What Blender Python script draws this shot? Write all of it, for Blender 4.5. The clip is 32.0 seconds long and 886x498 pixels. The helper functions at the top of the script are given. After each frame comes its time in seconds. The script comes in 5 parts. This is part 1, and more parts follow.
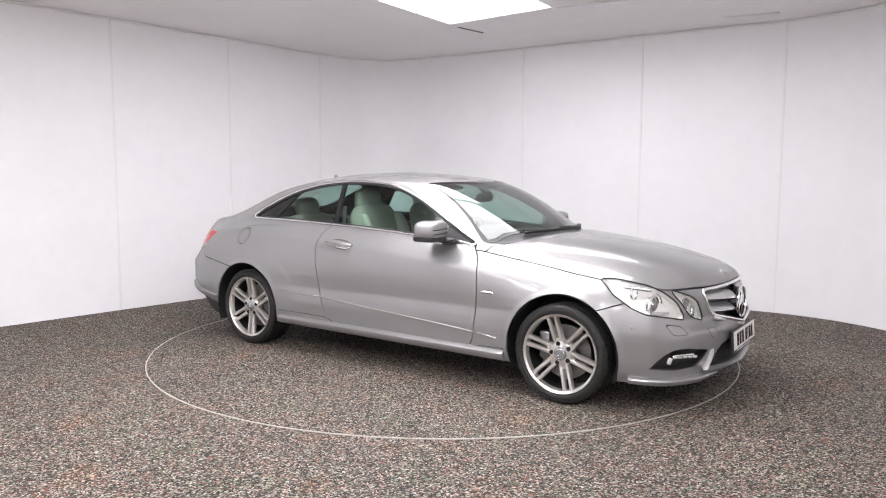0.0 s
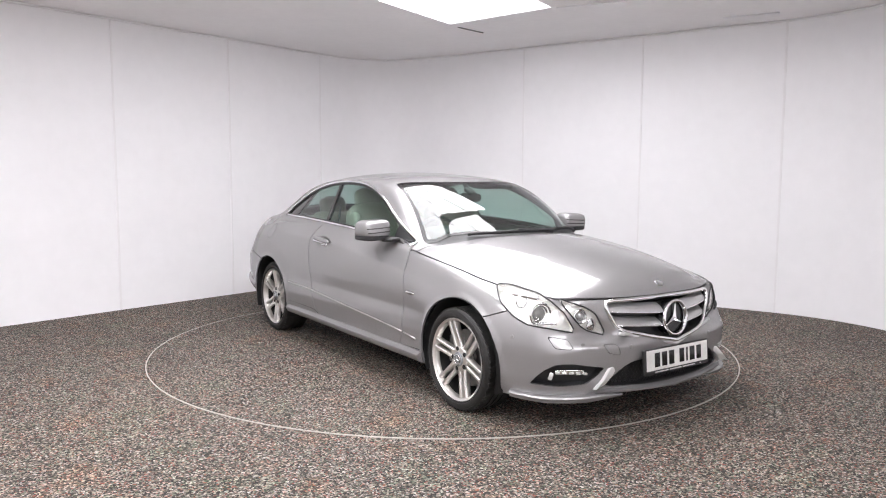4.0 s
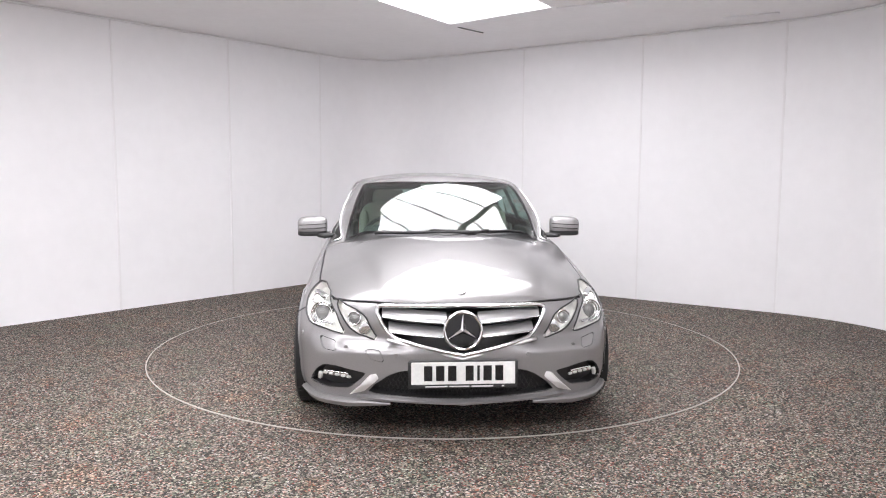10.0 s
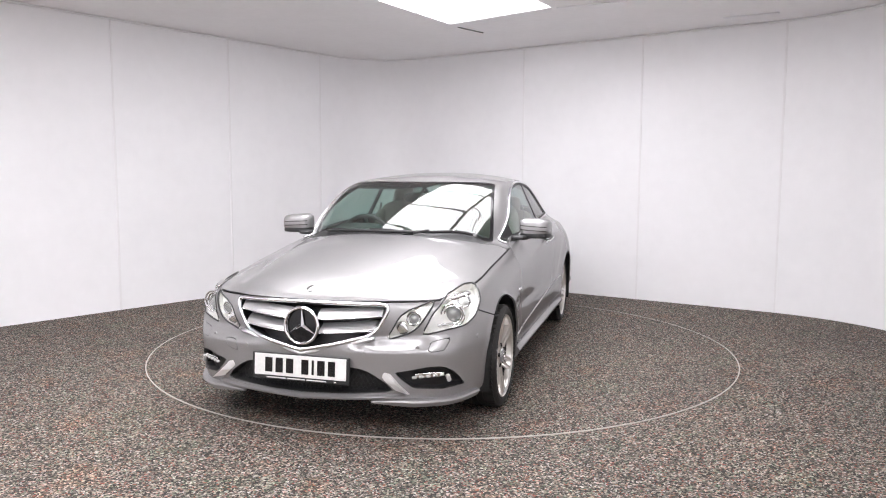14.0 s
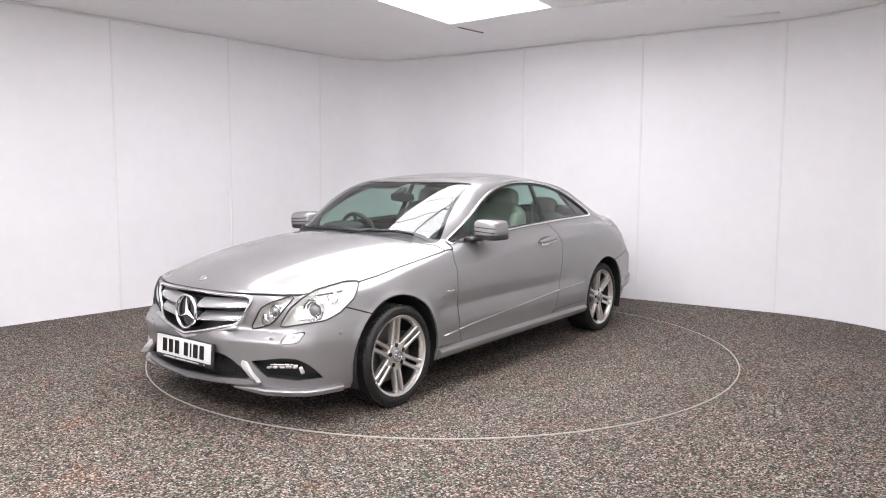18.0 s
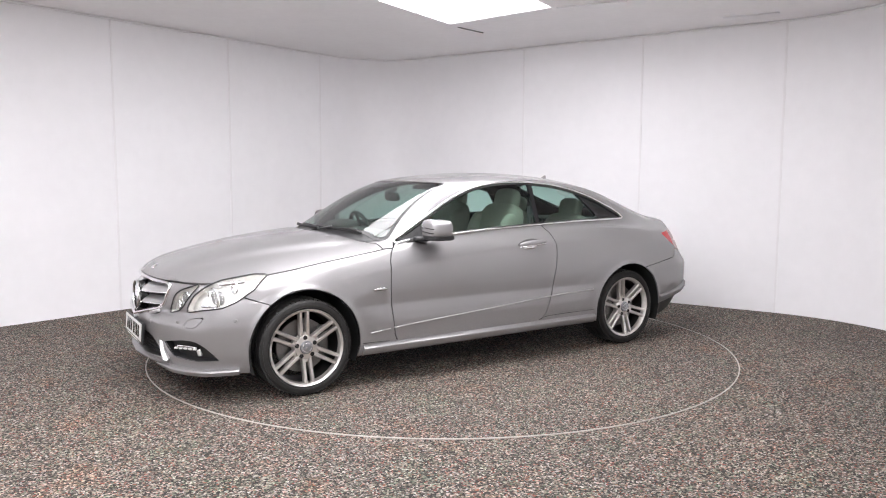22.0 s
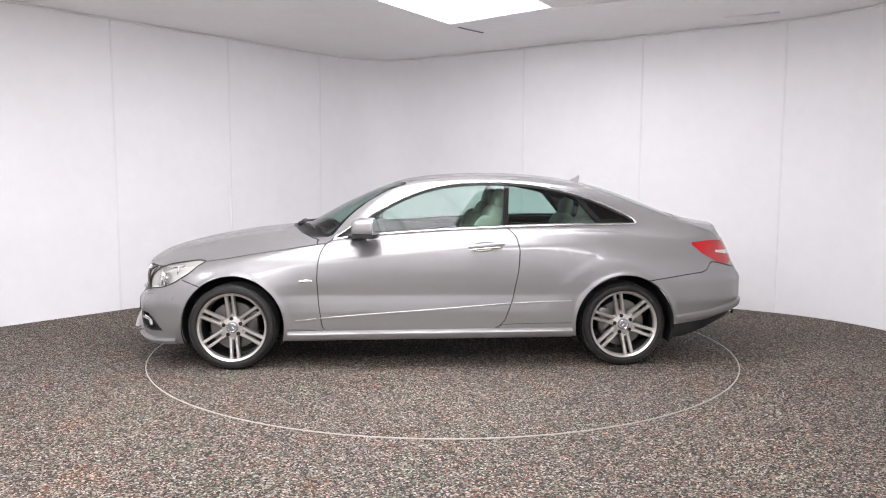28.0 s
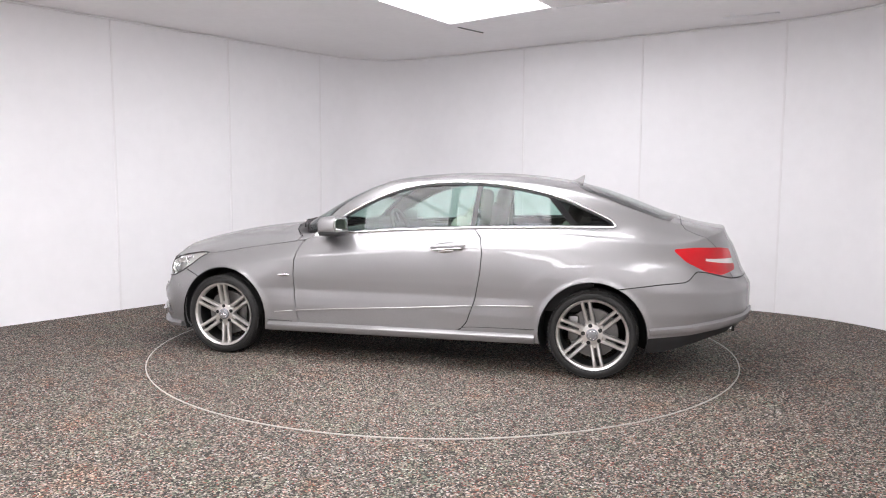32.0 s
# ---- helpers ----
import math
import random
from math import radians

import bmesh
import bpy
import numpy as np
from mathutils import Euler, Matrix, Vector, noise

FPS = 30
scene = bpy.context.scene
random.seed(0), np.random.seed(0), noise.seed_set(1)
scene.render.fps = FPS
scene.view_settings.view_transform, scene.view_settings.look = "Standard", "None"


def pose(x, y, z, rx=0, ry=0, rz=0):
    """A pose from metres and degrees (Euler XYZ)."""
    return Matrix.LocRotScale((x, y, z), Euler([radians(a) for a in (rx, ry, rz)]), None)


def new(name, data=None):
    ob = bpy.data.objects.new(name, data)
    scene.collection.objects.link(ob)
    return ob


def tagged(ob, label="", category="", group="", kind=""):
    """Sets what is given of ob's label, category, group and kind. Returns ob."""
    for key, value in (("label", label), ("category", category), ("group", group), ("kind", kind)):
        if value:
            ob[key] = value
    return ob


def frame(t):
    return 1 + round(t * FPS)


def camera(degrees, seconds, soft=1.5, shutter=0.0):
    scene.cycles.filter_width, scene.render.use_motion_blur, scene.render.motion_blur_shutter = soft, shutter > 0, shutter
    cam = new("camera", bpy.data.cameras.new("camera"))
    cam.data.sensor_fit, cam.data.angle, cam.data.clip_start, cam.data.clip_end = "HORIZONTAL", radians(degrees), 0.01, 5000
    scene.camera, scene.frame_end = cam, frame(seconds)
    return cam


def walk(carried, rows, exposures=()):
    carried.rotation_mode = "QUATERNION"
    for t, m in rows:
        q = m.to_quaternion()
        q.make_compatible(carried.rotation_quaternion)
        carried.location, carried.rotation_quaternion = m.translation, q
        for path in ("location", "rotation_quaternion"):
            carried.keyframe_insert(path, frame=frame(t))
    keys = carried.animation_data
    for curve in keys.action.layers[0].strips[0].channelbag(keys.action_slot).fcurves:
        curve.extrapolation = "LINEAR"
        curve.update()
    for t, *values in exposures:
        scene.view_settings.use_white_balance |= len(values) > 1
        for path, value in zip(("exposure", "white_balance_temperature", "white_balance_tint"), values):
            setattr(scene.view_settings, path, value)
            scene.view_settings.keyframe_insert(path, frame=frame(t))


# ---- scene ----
# ---------------------------------------------------------------- camera
cam = camera(61.49, 32.0, soft=1.1)
EYE = pose(0, 0, 1.341, 90 - 5.495, 0, 0) @ pose(0, 0, 0, 0, 0, 0.198)
walk(cam, [(0.0, EYE), (32.0, EYE)], exposures=[(0.0, 0.0, 6500, 10), (32.0, 0.0, 6500, 10)])

# ---------------------------------------------------------------- world and exposure
world = bpy.data.worlds.new("world")
world.use_nodes = True
world.node_tree.nodes["Background"].inputs[0].default_value = (0.5, 0.5, 0.5, 1)
world.node_tree.nodes["Background"].inputs[1].default_value = 0.02
scene.world = world
CEIL = 2.875          # ceiling height
LIGHT = 7.8          # strength of the glowing ceiling diffusers over the turntable
REAR_FILL = 11.0    # and of the unseen ones over the near half of the room, raised as fill
TABLE = (0.0, 5.982)  # centre of the turntable
RING = 2.254


# ---------------------------------------------------------------- material helpers
def material(name):
    m = bpy.data.materials.new(name)
    m.use_nodes = True
    return m, m.node_tree.nodes, m.node_tree.links, m.node_tree.nodes["Principled BSDF"]


def noise_node(nodes, links, scale, detail=3.0, rough=0.5, space="Object"):
    c = nodes.new("ShaderNodeTexCoord")
    n = nodes.new("ShaderNodeTexNoise")
    n.inputs["Scale"].default_value, n.inputs["Detail"].default_value, n.inputs["Roughness"].default_value = scale, detail, rough
    links.new(c.outputs[space], n.inputs["Vector"])
    return n


def ramp_node(nodes, links, source, stops):
    r = nodes.new("ShaderNodeValToRGB")
    els = r.color_ramp.elements
    while len(els) < len(stops):
        els.new(0.5)
    for e, (at, col) in zip(els, stops):
        e.position = at
        e.color = (*col, 1) if len(col) == 3 else col
    links.new(source, r.inputs[0])
    return r


def bump_node(nodes, links, source, strength, distance, bsdf):
    b = nodes.new("ShaderNodeBump")
    b.inputs["Strength"].default_value, b.inputs["Distance"].default_value = strength, distance
    links.new(source, b.inputs["Height"])
    links.new(b.outputs[0], bsdf.inputs["Normal"])
    return b


def plain(name, colour, rough=0.5, metal=0.0, grain=0.0, grain_scale=60.0, bump=0.0, coat=0.0, spread=0.12):
    """A surface with two scales of colour variation, and grain in its relief where asked."""
    m, nodes, links, b = material(name)
    fine, wide = noise_node(nodes, links, grain_scale), noise_node(nodes, links, 2.3)
    mix = nodes.new("ShaderNodeMath")
    mix.operation = "ADD"
    links.new(fine.outputs["Fac"], mix.inputs[0])
    links.new(wide.outputs["Fac"], mix.inputs[1])
    low = [c * (1 - spread) for c in colour]
    high = [min(1.0, c * (1 + spread)) for c in colour]
    half = nodes.new("ShaderNodeMath")
    half.operation = "MULTIPLY"
    half.inputs[1].default_value = 0.5
    links.new(mix.outputs[0], half.inputs[0])
    r = ramp_node(nodes, links, half.outputs[0], [(0.3, low), (0.7, high)])
    links.new(r.outputs[0], b.inputs["Base Color"])
    b.inputs["Roughness"].default_value, b.inputs["Metallic"].default_value = rough, metal
    b.inputs["Coat Weight"].default_value = coat
    b.inputs["Coat Roughness"].default_value = 0.04
    if bump:
        bump_node(nodes, links, fine.outputs["Fac"], bump, 0.002, b)
    return m


def glass(name, tint, base=0.05):
    """Thin clear sheet: tinted to look through, glossier towards a glancing view, alike from both sides."""
    m, nodes, links, b = material(name)
    nodes.remove(b)
    t, g, f, mix = (nodes.new("ShaderNode" + k) for k in ("BsdfTransparent", "BsdfGlossy", "LayerWeight", "MixShader"))
    t.inputs[0].default_value = (*tint, 1)
    g.inputs["Roughness"].default_value = 0.004
    f.inputs["Blend"].default_value = 0.5
    power, scale = nodes.new("ShaderNodeMath"), nodes.new("ShaderNodeMath")
    power.operation, scale.operation = "POWER", "MULTIPLY_ADD"
    power.inputs[1].default_value = 4.2
    scale.inputs[1].default_value, scale.inputs[2].default_value = 0.95 - base, base
    links.new(f.outputs["Facing"], power.inputs[0])
    links.new(power.outputs[0], scale.inputs[0])
    links.new(scale.outputs[0], mix.inputs[0])
    links.new(t.outputs[0], mix.inputs[1])
    links.new(g.outputs[0], mix.inputs[2])
    links.new(mix.outputs[0], nodes["Material Output"].inputs[0])
    return m


def glow(name, colour, strength):
    m, nodes, links, b = material(name)
    b.inputs["Base Color"].default_value = (0.9, 0.9, 0.9, 1)
    b.inputs["Emission Color"].default_value = (*colour, 1)
    b.inputs["Emission Strength"].default_value = strength
    return m


def carpet_material():
    """Stone carpet: bonded granules of about 8 mm, grey with white, dark, red and green ones."""
    m, nodes, links, b = material("stone_carpet")
    c = nodes.new("ShaderNodeTexCoord")
    v = nodes.new("ShaderNodeTexVoronoi")
    v.inputs["Scale"].default_value = 122.0
    links.new(c.outputs["Object"], v.inputs["Vector"])
    sep = nodes.new("ShaderNodeSeparateColor")
    links.new(v.outputs["Color"], sep.inputs[0])
    r = ramp_node(nodes, links, sep.outputs[0], [
        (0.0, (0.014, 0.014, 0.014)), (0.20, (0.034, 0.033, 0.031)), (0.36, (0.08, 0.076, 0.068)), (0.50, (0.15, 0.139, 0.122)),
        (0.64, (0.26, 0.243, 0.218)), (0.77, (0.40, 0.385, 0.36)), (0.87, (0.56, 0.545, 0.52)), (0.905, (0.24, 0.075, 0.06)),
        (0.935, (0.27, 0.14, 0.09)), (0.955, (0.08, 0.13, 0.08)), (0.98, (0.14, 0.17, 0.15))])
    r.color_ramp.interpolation = "CONSTANT"
    w = noise_node(nodes, links, 0.9, 4.0)
    wr = ramp_node(nodes, links, w.outputs["Fac"], [(0.35, (0.705, 0.662, 0.648)), (0.65, (0.84, 0.775, 0.733))])
    # patches in which rusty or greenish granules prevail
    p = noise_node(nodes, links, 2.6, 3.0, 0.6)
    pr = ramp_node(nodes, links, p.outputs["Fac"], [(0.34, (0.95, 1.03, 0.96)), (0.46, (1.0, 1.0, 1.0)), (0.56, (1.0, 1.0, 1.0)), (0.68, (1.13, 0.97, 0.87))])
    patch = nodes.new("ShaderNodeMix")
    patch.data_type, patch.blend_type = "RGBA", "MULTIPLY"
    patch.inputs[0].default_value = 1.0
    links.new(wr.outputs[0], patch.inputs[6])
    links.new(pr.outputs[0], patch.inputs[7])
    mul = nodes.new("ShaderNodeMix")
    mul.data_type, mul.blend_type = "RGBA", "MULTIPLY"
    mul.inputs[0].default_value = 1.0
    links.new(r.outputs[0], mul.inputs[6])
    links.new(patch.outputs[2], mul.inputs[7])
    hue = ramp_node(nodes, links, sep.outputs[1], [(0.0, (1.0, 1.0, 1.0)), (0.45, (1.16, 0.90, 0.86)), (0.62, (0.88, 1.06, 0.94)), (0.76, (1.0, 0.98, 0.92)), (0.92, (0.94, 0.98, 1.10))])
    hue.color_ramp.interpolation = "CONSTANT"
    tint = nodes.new("ShaderNodeMix")
    tint.data_type, tint.blend_type = "RGBA", "MULTIPLY"
    tint.inputs[0].default_value = 1.0
    links.new(mul.outputs[2], tint.inputs[6])
    links.new(hue.outputs[0], tint.inputs[7])
    links.new(tint.outputs[2], b.inputs["Base Color"])
    b.inputs["Roughness"].default_value = 0.75
    b.inputs["Specular IOR Level"].default_value = 0.3
    bump_node(nodes, links, v.outputs["Distance"], 0.6, 0.004, b).invert = True
    return m


def paint_material():
    """Silver metallic paint with fine flakes under clear lacquer."""
    m, nodes, links, b = material("silver_paint")
    f = noise_node(nodes, links, 900.0, 1.0)
    w = noise_node(nodes, links, 1.6, 2.0)
    add = nodes.new("ShaderNodeMath")
    add.operation = "MULTIPLY_ADD"
    add.inputs[1].default_value = 0.75
    links.new(f.outputs["Fac"], add.inputs[0])
    half = nodes.new("ShaderNodeMath")
    half.operation = "MULTIPLY"
    half.inputs[1].default_value = 0.25
    links.new(w.outputs["Fac"], half.inputs[0])
    links.new(half.outputs[0], add.inputs[2])
    r = ramp_node(nodes, links, add.outputs[0], [(0.3, PAINT_LOW), (0.7, PAINT_HIGH)])
    nodes.remove(b)
    # flake layer: mostly a broad metallic sheen, a little scattered; clear lacquer over it
    flat, sheen, lacquer, fres = (nodes.new("ShaderNode" + k) for k in ("BsdfDiffuse", "BsdfGlossy", "BsdfGlossy", "Fresnel"))
    sheen.distribution = "BECKMANN"
    sheen.inputs["Roughness"].default_value = 0.40
    lacquer.inputs["Roughness"].default_value = 0.006
    fres.inputs["IOR"].default_value = 1.58
    links.new(r.outputs[0], flat.inputs["Color"])
    links.new(r.outputs[0], sheen.inputs["Color"])
    base, top = nodes.new("ShaderNodeMixShader"), nodes.new("ShaderNodeMixShader")
    base.inputs[0].default_value = 0.50
    links.new(flat.outputs[0], base.inputs[1])
    links.new(sheen.outputs[0], base.inputs[2])
    links.new(fres.outputs[0], top.inputs[0])
    links.new(base.outputs[0], top.inputs[1])
    links.new(lacquer.outputs[0], top.inputs[2])
    links.new(top.outputs[0], nodes["Material Output"].inputs[0])
    return m


PAINT_LOW, PAINT_HIGH = (0.258, 0.252, 0.256), (0.342, 0.335, 0.340)
M_WALL = plain("white_wall_board", (0.918, 0.912, 0.928), 0.42, grain_scale=9.0, spread=0.02)
M_SEAM = plain("white_joint_strip", (0.88, 0.87, 0.88), 0.3, spread=0.02)
M_CEIL = plain("white_ceiling_paint", (0.925, 0.908, 0.912), 0.6, grain_scale=14.0, spread=0.025)
M_FLOOR = carpet_material()
M_EDGE = plain("aluminium_edge", (0.48, 0.46, 0.43), 0.5, 0.4, grain_scale=30.0)
M_GLOW = glow("lit_diffuser", (0.985, 0.966, 1.0), LIGHT)
M_GLOW_FILL = glow("unseen_fill_diffuser", (0.985, 0.966, 1.0), REAR_FILL)
M_PAINT = paint_material()
M_CHROME = plain("chrome", (0.82, 0.82, 0.83), 0.09, 1.0, grain_scale=20.0, spread=0.04)
M_SATIN = plain("satin_aluminium", (0.72, 0.72, 0.73), 0.28, 1.0, grain_scale=40.0, spread=0.06)
M_BLACK = plain("black_plastic", (0.018, 0.018, 0.019), 0.42, grain_scale=90.0, bump=0.1)
M_GLOSSBLACK = plain("gloss_black", (0.010, 0.010, 0.011), 0.08)
M_RUBBER = plain("tyre_rubber", (0.014, 0.0135, 0.013), 0.6, grain_scale=70.0, bump=0.25, spread=0.25)
# black of the underbody, also used as shade in gaps and holes
M_DARK = plain("dark_underbody_and_shade", (0.010, 0.010, 0.010), 0.8)
# barrel far darker than the rim lacquer: shade between the spokes put into colour
M_BARREL_SHADE = plain("shaded_rim_barrel", (0.075, 0.073, 0.071), 0.4, 0.8, grain_scale=45.0)
M_RIM = plain("silver_rim_lacquer", (0.66, 0.64, 0.615), 0.30, 0.85, grain_scale=45.0, coat=0.6, spread=0.08)
# steel darkened as well, its colour holding the shade behind the spokes
M_DISC = plain("shaded_brake_steel", (0.20, 0.195, 0.19), 0.38, 0.9, grain_scale=120.0, spread=0.25)
M_CREAM = plain("cream_leather", (0.37, 0.35, 0.295), 0.5, grain_scale=140.0, bump=0.2)
M_TRIM = plain("charcoal_trim", (0.045, 0.043, 0.042), 0.6, grain_scale=140.0, bump=0.2)
M_GLASS = glass("tinted_glass", (0.64, 0.80, 0.75), 0.05)
M_SCREEN = glass("coated_windscreen_glass", (0.56, 0.72, 0.67), 0.14)
M_DARKGLASS = glass("dark_glass", (0.05, 0.055, 0.055))
M_LENS = glass("clear_lens", (0.95, 0.96, 0.96), 0.03)
M_RED = plain("red_lens", (0.50, 0.006, 0.012), 0.22, coat=0.25, grain_scale=260.0, spread=0.3)
M_PLATE = plain("white_plate", (0.72, 0.72, 0.70), 0.3)


# ---------------------------------------------------------------- mesh helpers
def mesh_object(name, verts, faces, mat, parent=None, smooth=False, label="", normals=None):
    me = bpy.data.meshes.new(name)
    me.from_pydata([tuple(v) for v in verts], [], [tuple(f) for f in faces])
    me.materials.append(mat)
    if smooth:
        me.shade_smooth()
    me.update()
    if normals is not None:
        me.normals_split_custom_set_from_vertices([tuple(n) for n in normals])
    ob = new(name, me)
    if parent:
        ob.parent = parent
    if label:
        tagged(ob, label)
    return ob


def part(name, bm, mat, parent, label="", smooth=False):
    """Links a bmesh as one mesh object under a thing or a part."""
    me = bpy.data.meshes.new(name)
    bm.normal_update()
    bm.to_mesh(me)
    bm.free()
    me.materials.append(mat)
    if smooth:
        me.shade_smooth()
        me.set_sharp_from_angle(angle=radians(38))
    ob = new(name, me)
    if parent:
        ob.parent = parent
    if label:
        tagged(ob, label)
    return ob


def box(bm, size, m, bevel=0.0, seg=2):
    r = bmesh.ops.create_cube(bm, size=1.0, matrix=m @ Matrix.Diagonal((*size, 1)))
    if bevel:
        edges = {e for v in r["verts"] for e in v.link_edges}
        bmesh.ops.bevel(bm, geom=list(edges), offset=bevel, segments=seg, affect="EDGES", profile=0.5)


def lathe(bm, profile, m=Matrix(), n=48, close=False):
    """Turns (radius, y) points round the y axis."""
    rings = []
    for k in range(n):
        a = 2 * math.pi * k / n
        rings.append([bm.verts.new(m @ Vector((r * math.cos(a), y, r * math.sin(a)))) for r, y in profile])
    cnt = len(profile)
    for k in range(n):
        a, b = rings[k], rings[(k + 1) % n]
        for i in range(cnt if close else cnt - 1):
            j = (i + 1) % cnt
            bm.faces.new((a[i], a[j], b[j], b[i]))


def tube_mesh(points, radius, n=8, closed=False, flat=1.0, up=Vector((0, 0, 1))):
    """Vertices and faces of a tube along points; flat squeezes it along up."""
    pts = [Vector(p) for p in points]
    verts, faces = [], []
    cnt = len(pts)
    for i, p in enumerate(pts):
        a = pts[(i - 1) % cnt] if closed or i else pts[0]
        b = pts[(i + 1) % cnt] if closed or i < cnt - 1 else pts[-1]
        t = (b - a).normalized()
        u = up.cross(t)
        u = u.normalized() if u.length > 1e-6 else Vector((1, 0, 0))
        w = t.cross(u).normalized()
        for k in range(n):
            ang = 2 * math.pi * k / n
            verts.append(p + radius * (math.cos(ang) * u + flat * math.sin(ang) * w))
    for i in range(cnt if closed else cnt - 1):
        j = (i + 1) % cnt
        for k in range(n):
            l = (k + 1) % n
            faces.append((i * n + k, i * n + l, j * n + l, j * n + k))
    if not closed:
        faces.append(tuple(range(n))[::-1])
        faces.append(tuple((cnt - 1) * n + k for k in range(n)))
    return verts, faces


def tube(name, points, radius, mat, parent=None, n=8, closed=False, flat=1.0, up=Vector((0, 0, 1)), label=""):
    v, f = tube_mesh(points, radius, n, closed, flat, up)
    return mesh_object(name, v, f, mat, parent, True, label)


def prism(bm, poly, depth, m):
    """A closed prism: poly in the local xy plane, depth along local z."""
    lo = [bm.verts.new(m @ Vector((x, y, 0))) for x, y in poly]
    hi = [bm.verts.new(m @ Vector((x, y, depth))) for x, y in poly]
    bm.faces.new(lo[::-1])
    bm.faces.new(hi)
    for i in range(len(poly)):
        j = (i + 1) % len(poly)
        bm.faces.new((lo[i], lo[j], hi[j], hi[i]))


# ---------------------------------------------------------------- the room
def fillet(corners, steps=14):
    """A closed plan from (x, y, radius) corners."""
    out = []
    cnt = len(corners)
    for i in range(cnt):
        p, a, b = (Vector(corners[k % cnt][:2]) for k in (i, i - 1, i + 1))
        r = corners[i][2]
        u, w = (a - p).normalized(), (b - p).normalized()
        half = u.angle(w) / 2
        c = p + (u + w).normalized() * (r / math.sin(half))
        s, e = p + u * (r / math.tan(half)) - c, p + w * (r / math.tan(half)) - c
        a0 = math.atan2(s.y, s.x)
        turn = (math.atan2(e.y, e.x) - a0 + math.pi) % (2 * math.pi) - math.pi
        out += [c + r * Vector((math.cos(a0 + turn * k / steps), math.sin(a0 + turn * k / steps))) for k in range(steps + 1)]
    return out


PLAN = fillet([(-0.917, 10.305, 0.92), (4.02, 6.94, 1.75), (4.05, -1.6, 0.6), (-4.9, -1.6, 0.6), (-4.9, 5.40, 0.8)])


def build_room():
    n = len(PLAN)
    # outside of the wall, 8 cm thick
    mid = sum(PLAN, Vector((0, 0))) / n
    outer = []
    for i, p in enumerate(PLAN):
        t = (PLAN[(i + 1) % n] - PLAN[i - 1]).normalized()
        out = Vector((t.y, -t.x))
        if out.dot(p - mid) < 0:
            out = -out
        outer.append(p + out * 0.08)
    v, f = [], []
    for p, o in zip(PLAN, outer):
        v += [(p.x, p.y, -0.05), (p.x, p.y, CEIL), (o.x, o.y, CEIL), (o.x, o.y, -0.05)]
    for i in range(n):
        a, b = 4 * i, 4 * ((i + 1) % n)
        for k in range(4):
            l = (k + 1) % 4
            f.append((a + k, b + k, b + l, a + l))
    wall = tagged(mesh_object("wall", v, f, M_WALL, smooth=False), "white smooth wall boards with rounded corners and joint strips", "wall", kind="structure")
    wall.data.shade_smooth()
    wall.data.set_sharp_from_angle(angle=radians(40))
    ground = [(o.x, o.y, -0.004) for o in outer]
    low = [(o.x, o.y, -0.05) for o in outer]
    sides = [(i, n + i, n + (i + 1) % n, (i + 1) % n) for i in range(n)]
    tagged(mesh_object("floor", ground + low, [tuple(range(n)), tuple(range(n, 2 * n))[::-1]] + sides, M_FLOOR),
           "grey stone carpet floor with coloured granules", "floor", kind="structure")
    build_ceiling(outer)
    # joint strips at the board seams, upright half-round beads
    seams = [(-3.254, 7.437), (-2.398, 8.469), (-1.552, 9.513), (0.93, 8.99), (2.158, 8.222), (3.338, 7.405), (-4.06, 6.43)]
    for x, y in seams:
        best = None
        for k in range(n):
            a, b = PLAN[k], PLAN[(k + 1) % n]
            d = b - a
            if d.length < 1e-6:
                continue
            u = max(0.0, min(1.0, (Vector((x, y)) - a).dot(d) / d.length_squared))
            q = a + d * u
            g = (q - Vector((x, y))).length
            if best is None or g < best[0]:
                best = (g, q, d.normalized())
        _, q, d = best
        bm = bmesh.new()
        box(bm, (0.022, 0.010, CEIL - 0.012), Matrix.Translation((q.x, q.y, CEIL / 2 - 0.004)) @ Matrix.Rotation(math.atan2(d.y, d.x), 4, "Z"), 0.004, 2)
        tagged(part("joint_strip", bm, M_SEAM, None), "slim white upright joint strip between wall boards", "trim", "wall joint strips", "structure")
    for a, b, w in (((2.675, 7.31), (3.114, 7.082), 0.045), ((1.018, 6.907), (1.591, 6.64), 0.012)):
        d = Vector(b) - Vector(a)
        bm = bmesh.new()
        box(bm, (d.length, w, 0.012), Matrix.Translation(((a[0] + b[0]) / 2, (a[1] + b[1]) / 2, CEIL - 0.006)) @ Matrix.Rotation(math.atan2(d.y, d.x), 4, "Z"), 0.003, 1)
        tagged(part("ceiling_strip", bm, M_SEAM, None), "slim white strip fixed to the ceiling", "trim", "ceiling strips", "structure")
    bm = bmesh.new()
    box(bm, (0.40, 0.014, 0.008), Matrix.Translation((0.283, 7.958, CEIL - 0.003)) @ Matrix.Rotation(radians(47.3), 4, "Z"), 0.002, 1)
    tagged(part("ceiling_slot", bm, M_TRIM, None), "short dark slot in the ceiling beside the light panel", "trim", "ceiling strips", "structure")
    # cornice bead and a hairline skirting along the wall
    inner = []
    for i, p in enumerate(PLAN):
        t = (PLAN[(i + 1) % n] - PLAN[i - 1]).normalized()
        out = Vector((t.y, -t.x))
        if out.dot(p - mid) < 0:
            out = -out
        inner.append(p - out * 0.006)
    tagged(tube("trim", [(p.x, p.y, CEIL - 0.011) for p in inner], 0.011, M_SEAM, None, 8, True), "thin white bead where wall meets ceiling", "trim", kind="structure")


